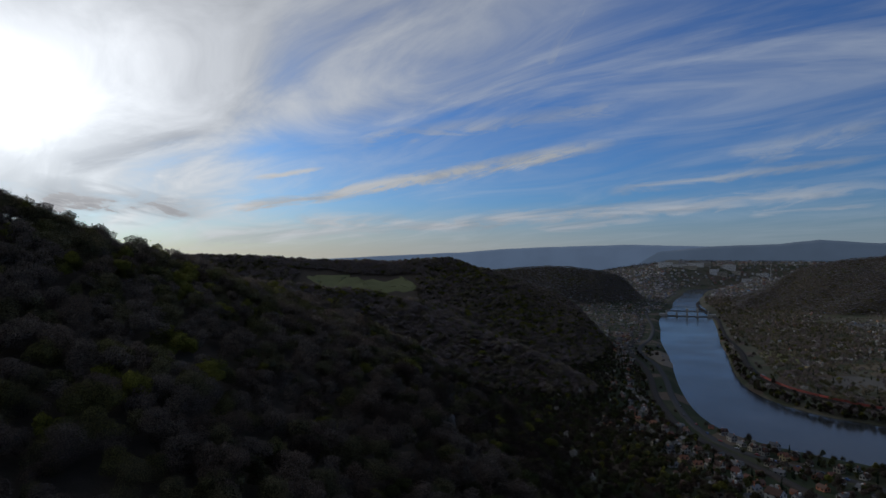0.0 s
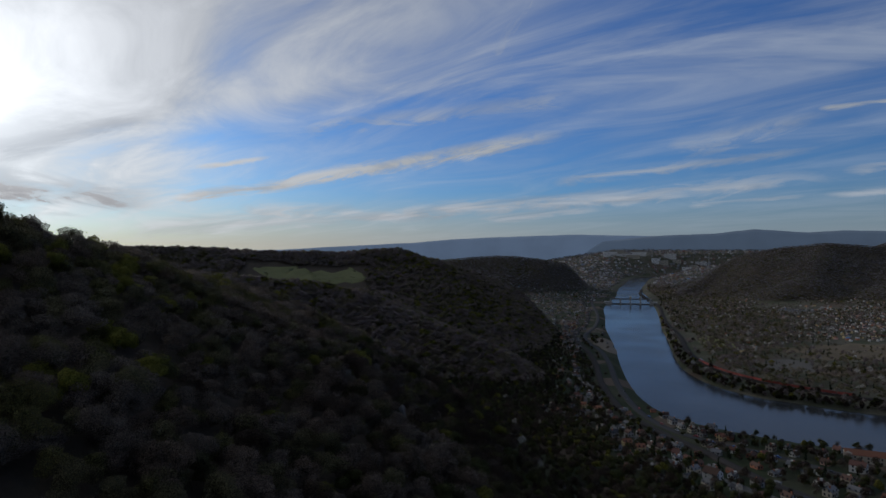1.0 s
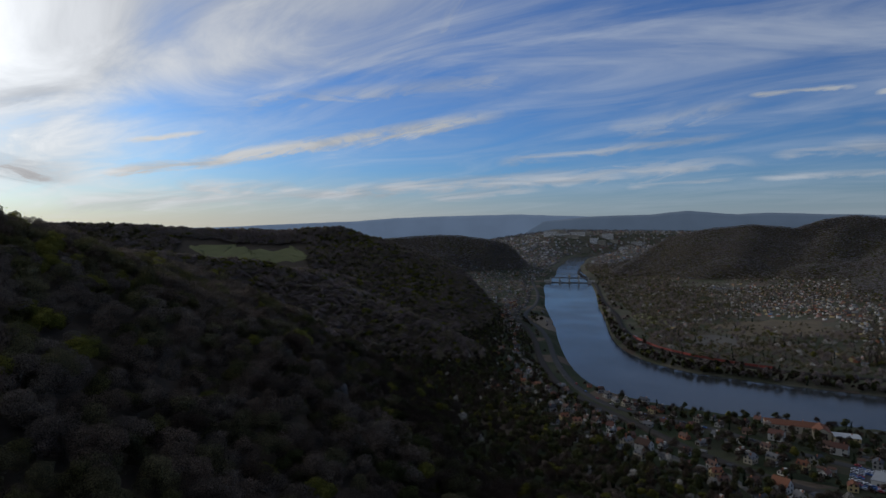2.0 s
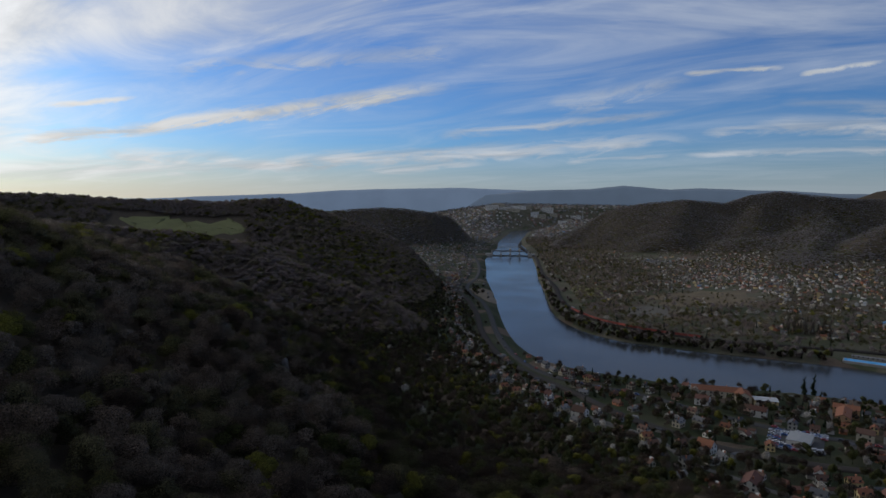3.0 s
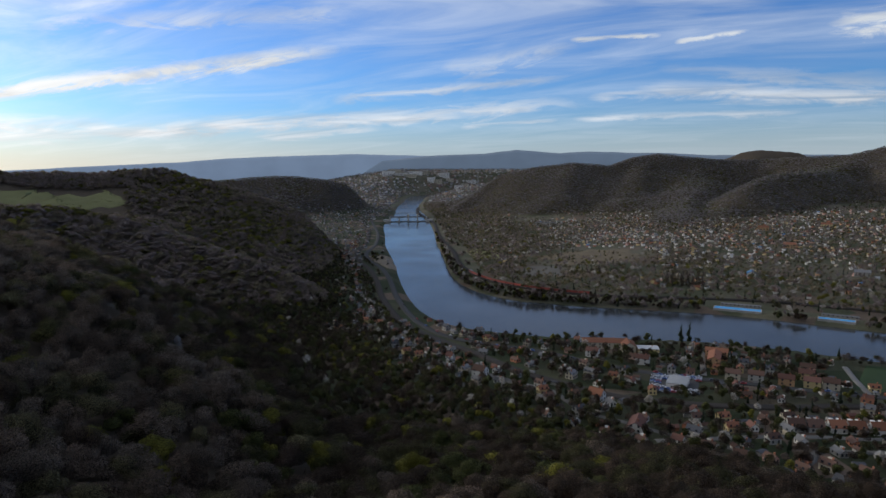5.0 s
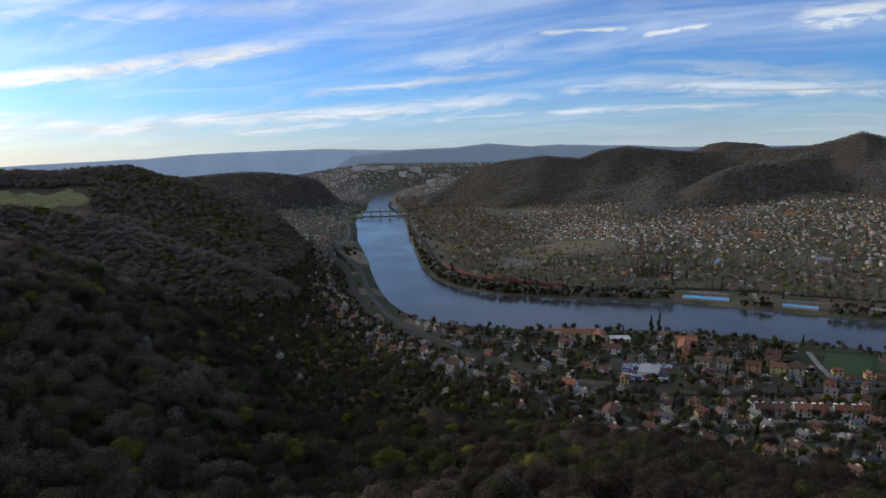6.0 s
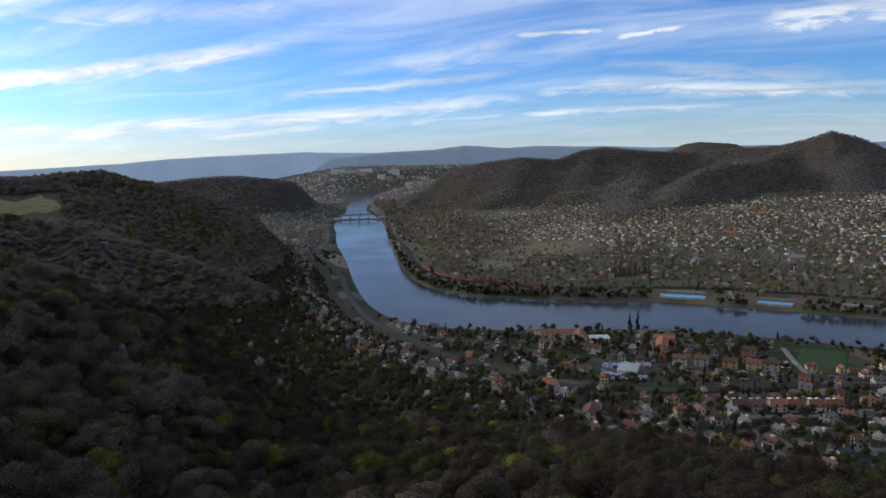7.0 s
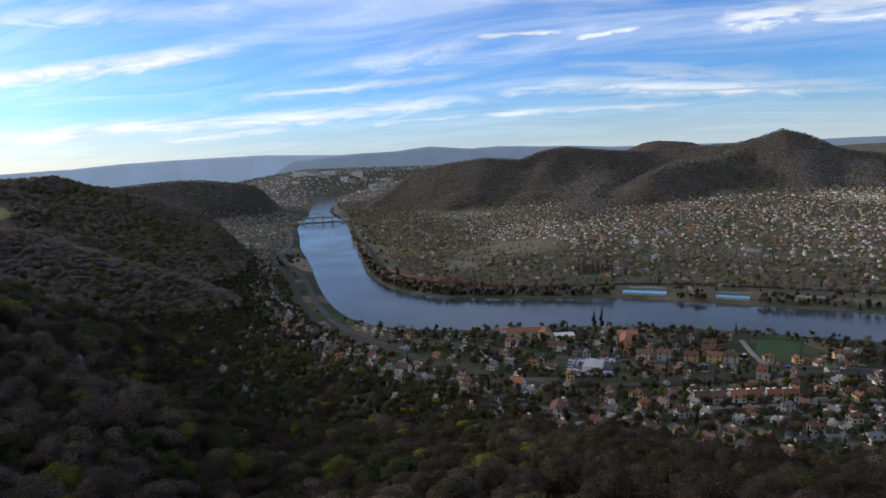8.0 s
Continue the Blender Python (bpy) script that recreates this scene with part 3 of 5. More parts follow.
def wood(name, region, spacing, tall, n, size, seed, keep, label, lumps=6, level=1, spread=0.95, core=1.0, materials=CROWNS):
    x, y = scatter(region, spacing, seed)
    z, above, s, side = ground(x, y)
    m = keep(x, y, z, above, s, side)
    x, y, z = x[m], y[m], z[m]
    g = np.random.default_rng(seed + 1)
    h = tall * (0.7 + 0.5 * g.random(len(x))) * (1 + 0.5 * fbm(x, y, 90, 2, 60))
    return forest(name, np.stack([x, y, z - 0.3], 1), h, wood_kinds(x, y, g), kind_templates(n, size, 4, seed, lumps, level, False, spread, core), label, materials)


def field_mask(x, y):
    return (x > -275) & (x < -45) & (y > 1130) & (y < 1250)


def reach(x, y):
    return np.hypot(x, y)


def west_lift(x, y):
    """Where the crowns lightened for haze and flare on the western slopes give way to the mixed wood above the village.
    """
    return np.random.default_rng(19).random(len(x)) < np.clip((70 - x) / 130, 0, 1)


def below(x, y, z, a, s, side):
    return (a > 3) & (reach(x, y) > 104) & (reach(x, y) < np.where(x < 0, 550, 640)) & (side < 0) & (np.arctan2(x, y) > -0.80)


# Same wood in two tones; the western one has veiling light in its colour.
wood("beech_wood", (-420, -60, 440, 780), 7.8, 12.0, 70, 0.060, 11, lambda x, y, *rest: below(x, y, *rest) & west_lift(x, y),
     "bare and budding wood on the western slopes, lightened for haze and flare", 5, 1, 1.18, 0.86, LIFTED_WEST_CROWNS)
wood("hillside_wood", (-420, -60, 440, 780), 7.8, 12.0, 70, 0.060, 11, lambda x, y, *rest: below(x, y, *rest) & ~west_lift(x, y),
     "dark bare and budding mixed wood on the slopes above the village", 5, 1, 1.18, 0.86)
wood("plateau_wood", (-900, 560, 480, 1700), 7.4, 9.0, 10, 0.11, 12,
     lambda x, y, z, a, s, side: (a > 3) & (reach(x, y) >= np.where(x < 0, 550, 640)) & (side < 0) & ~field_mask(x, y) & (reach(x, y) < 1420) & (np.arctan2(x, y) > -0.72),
     "grey-brown spring wood over a steep plateau", 4, 0, 1.45, 1.05, HAZED_PLATEAU_CROWNS)
def strip(x, y):
    """How far across the settled strip of the near bank a place lies: 1 at the wood's edge."""
    d, (half, belt), side = nearest(x, y, RIVER)
    return np.where(side < 0, (d - half) / belt, 0)


wood("bank_wood", (60, 60, 420, 1250), 7.5, 8, 24, 0.09, 15,
     lambda x, y, z, a, s, side: (a <= 3) & (side < 0) & (np.random.default_rng(6).random(len(x)) < np.where(y > 560, np.clip((s - 88) / 30, 0, 0.85), np.clip((strip(x, y) - 0.80) * 7, 0, 0.9))),
     "bare and budding trees between the wood and the river road", 3, 1, 0.9)
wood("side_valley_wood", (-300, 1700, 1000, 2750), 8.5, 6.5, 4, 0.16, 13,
     lambda x, y, z, a, s, side: (a > 5) & (side < 0) & (reach(x, y) < 2480), "dark distant wood on a rounded hill", 1, 0, 1.9, 1.0, HAZED_FAR_CROWNS)
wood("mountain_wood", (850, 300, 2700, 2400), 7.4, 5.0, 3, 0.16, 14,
     lambda x, y, z, a, s, side: (a > 5) & (side > 0) & (reach(x, y) < 2600 + 30 * np.clip(np.degrees(np.arctan2(x, y)) - 44, 0, 12)) & (np.arctan2(x, y) < 1.26), "brown leafless wood on the mountain slopes", 1, 0, 2.0, 1.0, HAZED_FAR_CROWNS)


# ---------------------------------------------------------------- helpers for things
def part(name, bm, mat, parent=None, label=""):
    """A bmesh as one mesh object, under a thing or under a part of it."""
    me = bpy.data.meshes.new(name)
    bm.to_mesh(me)
    bm.free()
    for m in mat if isinstance(mat, (list, tuple)) else [mat]:
        me.materials.append(m)
    ob = new(name, me)
    if parent:
        ob.parent = parent
    return tagged(ob, label) if label else ob


def box(bm, x0, x1, y0, y1, z0, z1, mat=0):
    v = [bm.verts.new((x, y, z)) for z in (z0, z1) for x, y in ((x0, y0), (x1, y0), (x1, y1), (x0, y1))]
    for f in ((3, 2, 1, 0), (4, 5, 6, 7), (0, 1, 5, 4), (1, 2, 6, 5), (2, 3, 7, 6), (3, 0, 4, 7)):
        bm.faces.new([v[i] for i in f]).material_index = mat
    return v


def boxes(*rows):
    bm = bmesh.new()
    for r in rows:
        box(bm, *r)
    return bm


def height(x, y):
    return float(ground(np.array([x]), np.array([y]))[0][0])


def empty(name, m, label, category, group=""):
    ob = new(name)
    ob.matrix_world = m
    return tagged(ob, label, category, group)


def drape(name, line, width, lift, mat, label, category, skirt=1.5):
    """A band that follows the land: a road, a track bed, a path."""
    c = catmull(line, 10)[:, :2]
    d = np.gradient(c, axis=0)
    d /= np.linalg.norm(d, axis=1)[:, None] + 1e-9
    n = np.stack([-d[:, 1], d[:, 0]], 1)
    mid = np.maximum(ground(c[:, 0], c[:, 1], False)[0], 2.0)
    rows = []
    for off, drop in ((-1.25, -skirt), (-1.0, lift), (-0.5, lift + 0.05), (0.0, lift + 0.08), (0.5, lift + 0.05), (1.0, lift), (1.25, -skirt)):
        p = c + n * off * width / 2
        rows.append(np.concatenate([p, (mid + drop)[:, None]], 1))
    v = np.stack(rows, 1).reshape(-1, 3)
    me = mesh_from(name, v, grid_faces(len(c), 7)[:, ::-1], [mat], smooth=False)
    return tagged(new(name, me), label, category, kind="structure")


def patch(name, corners, mat, label, category, lift=0.45, steps=14, ragged=0.0):
    """A flat plot of land between four corners, laid over the ground."""
    q = np.array(corners, float)
    a, b = np.meshgrid(np.linspace(0, 1, steps), np.linspace(0, 1, steps), indexing="ij")
    p = (q[0] * ((1 - a) * (1 - b))[..., None] + q[1] * (a * (1 - b))[..., None] + q[2] * (a * b)[..., None] + q[3] * ((1 - a) * b)[..., None])
    p = p + (np.stack([fbm(p[..., 0], p[..., 1], 34, 3, 21), fbm(p[..., 0], p[..., 1], 34, 3, 22)], -1) * 2 * ragged)
    edge = (a == 0) | (a == 1) | (b == 0) | (b == 1)
    z = ground(p[..., 0], p[..., 1])[0] + np.where(edge, -0.6, lift)
    me = mesh_from(name, np.concatenate([p, z[..., None]], -1).reshape(-1, 3), grid_faces(steps, steps), [mat], smooth=True)
    return tagged(new(name, me), label, category, kind="structure")


# ---------------------------------------------------------------- materials of the town
ASPHALT = plain("asphalt", (0.055, 0.055, 0.056), 0.85, grain=0.3, objects=True)
LANE = plain("worn pale lane", (0.135, 0.130, 0.122), 0.9, grain=0.3, objects=True)
BALLAST = plain("railway ballast", (0.034, 0.030, 0.027), 0.95, grain=0.5, objects=True)
GRAVEL = plain("pale gravel", (0.095, 0.088, 0.078), 0.95, grain=0.2, vary=0.45, objects=True)
SAND = plain("sandy gravel", (0.21, 0.175, 0.135), 0.95, grain=0.2, vary=0.4, objects=True)
EARTH = plain("dry grass", (0.125, 0.100, 0.066), 0.95, grain=0.14, vary=0.6, objects=True)
TURF = plain("mown turf", (0.028, 0.046, 0.020), 0.95, grain=0.2, vary=0.2, objects=True)
MEADOW = plain("spring meadow", (0.150, 0.152, 0.070), 0.95, grain=0.10, vary=0.4, objects=True)
ROCK = plain("basalt rock", (0.11, 0.10, 0.092), 0.9, grain=0.6, vary=0.5, bump=0.6)
CONCRETE = plain("weathered concrete", (0.30, 0.29, 0.27), 0.85, grain=0.5)
STEEL = plain("painted steel", (0.16, 0.17, 0.18), 0.5, 0.6)
GLASS = plain("window glass", (0.03, 0.035, 0.042), 0.08, vary=0.1)
DOORWOOD = plain("brown door", (0.10, 0.055, 0.03), 0.6)
WALLS = [plain("render " + n, c, 0.9, grain=0.6, vary=0.14, objects=True) for n, c in (
    ("white", (0.56, 0.54, 0.51)), ("cream", (0.38, 0.34, 0.27)), ("yellow", (0.46, 0.36, 0.19)), ("grey", (0.30, 0.29, 0.27)),
    ("ochre", (0.42, 0.26, 0.15)), ("pink", (0.46, 0.30, 0.25)), ("brick", (0.30, 0.13, 0.08)))]
ROOFS = [plain("roof " + n, c, 0.8, grain=1.2, vary=0.25, bump=0.3, objects=True) for n, c in (
    ("orange tiles", (0.185, 0.082, 0.050)), ("red tiles", (0.115, 0.060, 0.048)), ("brown tiles", (0.092, 0.056, 0.044)),
    ("grey slates", (0.13, 0.13, 0.135)), ("dark slates", (0.060, 0.062, 0.070)), ("pale sheet", (0.34, 0.35, 0.36)), ("blue sheet", (0.09, 0.20, 0.36)))]
# Muted copies of WALLS: the dimming by distant haze is put into the colour.
HAZED_WALLS = [plain("hazed town wall " + n, c, 0.9, grain=0.6, vary=0.2, objects=True) for n, c in (
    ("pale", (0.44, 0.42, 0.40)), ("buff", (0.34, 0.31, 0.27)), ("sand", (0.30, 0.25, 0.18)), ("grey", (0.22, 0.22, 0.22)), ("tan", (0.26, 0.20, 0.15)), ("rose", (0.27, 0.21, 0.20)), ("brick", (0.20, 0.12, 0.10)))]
CARS = [plain("car paint " + n, c, 0.3, 0.2, vary=0.05) for n, c in (
    ("white", (0.7, 0.7, 0.7)), ("silver", (0.38, 0.39, 0.41)), ("blue", (0.05, 0.12, 0.34)), ("red", (0.35, 0.03, 0.03)), ("black", (0.02, 0.02, 0.022)))]
RUBBER = plain("tyre rubber", (0.02, 0.02, 0.02), 0.9)
WAGON = plain("red wagon paint", (0.30, 0.055, 0.040), 0.6, vary=0.35, objects=True)
POOL = plain("blue pool lining", (0.07, 0.32, 0.62), 0.25, vary=0.1)

# ---------------------------------------------------------------- roads, tracks and plots
ROAD = [(1113, 2985), (899, 2560), (668, 2060), (520, 1560), (440, 1335), (378, 1205), (352, 1110), (342, 1010), (316, 894), (284, 780), (264, 690), (255, 620),
        (258, 565), (275, 526), (296, 498), (315, 466), (330, 421), (350, 376), (376, 343), (405, 313), (430, 287), (461, 262), (520, 205), (600, 100)]
NEAR_RAIL = [(1090, 2995), (875, 2570), (640, 2060), (495, 1560), (420, 1345), (357, 1205), (330, 1100), (318, 1000), (295, 894), (264, 780), (246, 690), (238, 620),
             (243, 552), (252, 490), (258, 419), (270, 376), (287, 333), (326, 296), (370, 273), (428, 252), (520, 190), (600, 80)]
FAR_RAIL = [(1010, 2480), (905, 2230), (780, 1800), (665, 1500), (600, 1330), (535, 1130), (490, 1019), (455, 905), (448, 814), (462, 755), (488, 702), (524, 660), (582, 616),
            (645, 572), (700, 520), (738, 462), (790, 380), (900, 200), (1000, 30)]
drape("road", ROAD, 7.5, 0.7, ASPHALT, "grey asphalt road along the river bank", "road")
drape("railway", NEAR_RAIL, 8, 1.3, BALLAST, "dark ballast bed of the railway below the wood", "railway", 2.5)
drape("railway", FAR_RAIL, 9, 1.6, BALLAST, "dark ballast railway embankment along the far bank", "railway", 2.5)
LANES = [[(252, 366), (245, 322), (254, 295), (262, 272), (270, 254), (284, 228)], [(250, 262), (294, 247), (321, 238), (346, 227), (371, 214), (410, 204), (470, 150)],
         [(268, 206), (300, 206), (321, 214), (345, 204), (377, 189), (430, 150)], [(300, 176), (330, 176), (362, 160), (400, 130)], [(459, 421), (420, 388), (383, 352)], [(470, 378), (437, 352), (404, 322)],
         [(450, 254), (420, 236), (390, 220), (372, 196)], [(212, 470), (228, 430), (252, 366)], [(196, 560), (205, 520), (212, 470)],
         [(520, 330), (487, 300), (455, 268)], [(169, 606), (193, 630), (222, 655), (236, 700), (246, 770), (256, 840)], [(191, 477), (213, 462), (222, 428), (238, 395)]]
for lane in LANES:
    drape("lane", lane, 4.2, 0.55, LANE, "narrow grey village lane", "road")

patch("sports_pitch", [(545, 330), (574, 300), (494, 262), (458, 284)], TURF, "dark green mown sports pitch", "pitch")
patch("gravel_flat", [(366, 1170), (412, 1150), (370, 1000), (352, 1005)], SAND, "pale sandy gravel flat beside the river", "gravel", ragged=8, steps=20, lift=0.9)
patch("gravel_yard", [(503, 838), (556, 785), (602, 862), (560, 905)], GRAVEL, "bare grey gravel yard among trees", "gravel", ragged=14, steps=20)
patch("dry_field", [(640, 1010), (790, 930), (720, 800), (605, 850)], EARTH, "fallow field of dry brown grass", "field", ragged=40, steps=30)
patch("meadow", [(520, 1040), (575, 1010), (640, 1130), (590, 1165)], MEADOW, "small bright green meadow", "meadow", ragged=25, steps=20)
patch("allotment_field", [(800, 860), (880, 800), (840, 700), (760, 760)], EARTH, "brown grassy plot between gardens", "field", ragged=25, steps=20)
patch("hill_meadow", [(-260, 1225), (-60, 1240), (-55, 1165), (-230, 1150)], MEADOW, "green meadow on the wooded plateau", "meadow", lift=1.0, ragged=40, steps=30)
patch("slope_meadow", [(1560, 760), (1660, 720), (1590, 640), (1500, 690)], MEADOW, "sloping olive meadow under the mountain", "meadow", ragged=40, steps=24)
patch("garden_lawn", [(296, 262), (318, 250), (330, 262), (306, 274)], TURF, "green garden lawn", "lawn")
patch("car_park", [(350, 374), (379, 350), (338, 314), (313, 337)], ASPHALT, "grey asphalt car park", "car park")
patch("building_plot", [(352, 200), (384, 184), (372, 168), (340, 184)], EARTH, "bare brown building plot", "plot")


# ---------------------------------------------------------------- houses
def gable(bm, w, l, eaves, ridge, over=0.0, thick=0.0):
    """The closed block of a house with gables at both ends (thick = 0), or its two roof slabs."""
    if not thick:
        v = [bm.verts.new(p) for p in ((-w, -l, -1.5), (w, -l, -1.5), (w, l, -1.5), (-w, l, -1.5), (-w, -l, eaves), (w, -l, eaves), (w, l, eaves), (-w, l, eaves),
                                       (0, -l, ridge), (0, l, ridge))]
        for f in ((0, 1, 5, 8, 4), (2, 3, 7, 9, 6), (1, 2, 6, 5), (3, 0, 4, 7), (4, 8, 9, 7), (5, 6, 9, 8), (3, 2, 1, 0)):
            bm.faces.new([v[i] for i in f])
        return
    drop = over * (ridge - eaves) / w
    for s in (-1, 1):
        lo, hi = (s * (w + over), eaves - drop), (0.0, ridge)
        q = [bm.verts.new((x, y, z + dz)) for dz in (0.04, thick) for x, y, z in
             ((lo[0], -l - over, lo[1]), (hi[0], -l - over, hi[1]), (hi[0], l + over, hi[1]), (lo[0], l + over, lo[1]))]
        for f in ((0, 1, 2, 3), (7, 6, 5, 4), (0, 4, 5, 1), (1, 5, 6, 2), (2, 6, 7, 3), (3, 7, 4, 0)):
            bm.faces.new([q[i] for i in (f if s < 0 else f[::-1])])


def house(w, l, eaves, ridge, wall, roof, label, floors=2, details=True, name="house", category="house", dormers=0, chimneys=1):
    """A house with its gables to -y and +y, w and l half its width and length. Built below the land, to be copied."""
    top = empty(name, pose(0, 0, -300), label, category)
    bm = bmesh.new()
    gable(bm, w, l, eaves, ridge)
    part("wall", bm, wall, top)
    bm = bmesh.new()
    gable(bm, w, l, eaves, ridge, 0.35, 0.24)
    r = part("roof", bm, roof, top)
    for c in range(chimneys):
        y = -l * 0.45 + c * l * 0.8
        part("chimney", boxes((w * 0.18, w * 0.18 + 0.7, y - 0.35, y + 0.35, ridge - 1.2, ridge + 0.9), (w * 0.18 - 0.08, w * 0.18 + 0.78, y - 0.43, y + 0.43, ridge + 0.9, ridge + 1.05)),
             WALLS[6], r)
    for c in range(dormers):
        y = (c + 0.5) / dormers * 2 * l - l
        z = eaves + 0.35 * (ridge - eaves)
        part("dormer", boxes((w * 0.25, w * 0.82, y - 1.0, y + 1.0, z, z + 1.7), (w * 0.2, w * 0.88, y - 1.2, y + 1.2, z + 1.7, z + 1.85)), wall, r)
    if details:
        pane = None
        for f in range(floors):
            z = 1.0 + f * 2.8
            for s in (-1, 1):
                for k in range(max(2, int(l / 2.2))):
                    y = -l + (k + 0.5) * 2 * l / max(2, int(l / 2.2))
                    if pane is None:
                        pane = part("window", boxes((-0.06, 0.05, -0.62, 0.62, 0, 1.4), (-0.06, 0.09, -0.75, 0.75, -0.12, 0.0)), GLASS, top)
                        ob = pane
                    else:
                        ob = new("window", pane.data)
                        ob.parent = top
                    ob.location = (s * w, y, z)
                    ob.rotation_euler = (0, 0, 0 if s > 0 else math.pi)
                for k in (-1, 1):
                    ob = new("window", pane.data)
                    ob.parent = top
                    ob.location = (k * w * 0.45, s * l, z)
                    ob.rotation_euler = (0, 0, s * math.pi / 2)
        part("door", boxes((w - 0.04, w + 0.05, -0.5, 0.5, 0, 2.05)), DOORWOOD, top)
    return top


SIZES = [(3.1, 3.9, 3.2, 5.9), (3.5, 4.4, 4.6, 7.3), (2.8, 3.7, 2.8, 5.0), (3.9, 5.0, 5.0, 7.8), (3.2, 4.8, 3.0, 5.0)]
LOOKS = [(0, 1, "white rendered house with a red tiled roof"), (1, 2, "cream house with a brown tiled roof"), (0, 4, "white house with a dark slate roof"),
         (3, 4, "grey house with a dark slate roof"), (3, 3, "grey rendered house with a grey slate roof"), (5, 2, "pinkish house with a brown tiled roof"),
         (3, 2, "grey house with a brown tiled roof"), (0, 2, "white house with a brown tiled roof"), (1, 3, "cream house with a grey slate roof"),
         (6, 2, "brick house with a brown tiled roof"), (0, 3, "white gabled house with a grey slate roof"), (2, 0, "yellow house with an orange tiled roof")]
MODELS = []
for i, (wi, ri, words) in enumerate(LOOKS):
    sw, sl, se, sr = (0.8 * v for v in SIZES[i % len(SIZES)])
    MODELS.append(house(sw, sl, se, sr, WALLS[wi], ROOFS[ri], words + " in a garden", 2 if se > 3.5 else 1, dormers=i % 3 == 1))
TAKEN = []


def free(x, y, r):
    return all((x - a) ** 2 + (y - b) ** 2 > (r + c) ** 2 for a, b, c in TAKEN)


def stand(model, x, y, turn, r=9.0, group="village houses", label=""):
    """A copy of a model on the ground at x, y."""
    TAKEN.append((x, y, r))
    ob = copy_thing(model, pose(x, y, height(x, y) + 0.15, 0, 0, turn))
    return tagged(ob, label, group=group)


# the large and striking buildings first
def hall(x, y, turn, w, l, eaves, ridge, wall, roof, label, floors=2, name="building", category="building", r=None, dormers=0, chimneys=1):
    model = house(w, l, eaves, ridge, wall, roof, label, floors, name=name, category=category, dormers=dormers, chimneys=chimneys)
    model.matrix_world = pose(x, y, height(x, y) + 0.2, 0, 0, turn)
    TAKEN.append((x, y, r or max(w, l) + 2))
    return model


hall(376, 465, 58, 6, 20, 6, 9, WALLS[1], ROOFS[0], "long cream hall with an orange tiled roof by the river", category="hall")
hall(389, 447, -32, 6, 9, 6, 9, WALLS[1], ROOFS[0], "cream wing with an orange tiled roof by the river", category="hall")
hall(398, 431, 58, 6, 9, 5, 5.6, WALLS[2], ROOFS[5], "yellow hall with a pale flat sheet roof", category="hall")
hall(420, 376, -50, 5, 13, 7.5, 10, WALLS[4], ROOFS[0], "orange rendered school with an orange tiled roof", 3, category="school")
hall(437, 389, 40, 4.6, 9, 7.5, 10, WALLS[4], ROOFS[0], "orange rendered school wing with an orange roof", 3, category="school")
hall(345, 341, -52, 7, 10, 4, 4.4, WALLS[0], ROOFS[5], "white flat-roofed showroom in a car park", 1, category="shop", chimneys=0)
for k, (x, y, wi, ri) in enumerate([(341, 243.5, 3, 2), (350.4, 238, 3, 2), (362, 232, 0, 0), (371.4, 226.5, 0, 0), (382.5, 220, 0, 0), (392, 214.5, 0, 0)]):
    hall(x, y, 60, 4.4, 4.6, 3.6, 7.0, WALLS[wi], ROOFS[ri], "white terraced row house with a %s roof" % ("brown" if ri == 2 else "orange-brown tiled"), 2,
         "row_house", "house", 7, dormers=2)
hall(268, 338, 25, 4.2, 5, 4.6, 8.4, WALLS[0], ROOFS[0], "white villa with a steep bright orange roof", name="house", category="house")
hall(254, 282, -50, 4.6, 8, 3.6, 6.4, WALLS[0], ROOFS[1], "long white house with a red roof at the wood's edge", name="house", category="house")
hall(224, 426, 30, 4.2, 5.4, 4.6, 8, WALLS[0], ROOFS[2], "white house with a brown roof below the wood", name="house", category="house")
for x, y, wi, label in ((398, 338, 1, "cream flat block with a brown roof"), (411, 328, 3, "grey flat block with a brown roof"), (424, 312, 4, "ochre block with a red roof"),
                        (436, 300, 2, "yellow town house with a red roof"), (446, 292, 1, "cream town house with a red roof"), (452, 316, 2, "yellow gabled town house"),
                        (470, 328, 5, "pink town house with a brown roof"), (366, 402, 0, "white town house with a red roof"), (345, 442, 0, "white town house by the road")):
    hall(x, y, 38, 4.0, 5.4, 5.4, 8.0, WALLS[wi], ROOFS[1 + wi % 2], label, 2, "town_house", "house", 9)

# village houses along the lanes and roads
pick = random.Random(5)


def along(line, first, last, gap, offsets, skip=0.2, r=6.5, group="village houses", models=MODELS):
    c = catmull(line, 10)[:, :2]
    seg = np.linalg.norm(np.diff(c, axis=0), axis=1)
    run = np.r_[0, np.cumsum(seg)]
    for s in np.arange(first * run[-1], last * run[-1], gap):
        k = min(np.searchsorted(run, s), len(c) - 2)
        d = c[k + 1] - c[k]
        turn = math.degrees(math.atan2(d[1], d[0]))
        d /= np.linalg.norm(d) + 1e-9
        for off in offsets:
            x, y = c[k] + np.array([-d[1], d[0]]) * (off + pick.uniform(-3, 3)) + d * pick.uniform(-3, 3)
            if pick.random() < skip or not free(x, y, r):
                continue
            z, above, s_, side = ground(np.array([x]), np.array([y]))
            if s_[0] < 18 or above[0] > 7 or (y > 640 and s_[0] < 60):
                continue
            stand(pick.choice(models), x, y, turn + pick.choice((0, 90)) + pick.uniform(-8, 8), r, group)


for line, c in ((ROAD, 10), (NEAR_RAIL, 11)):
    for p in catmull(line, c)[::3]:
        if p[1] < 1300:
            TAKEN.append((p[0], p[1], 2.0))
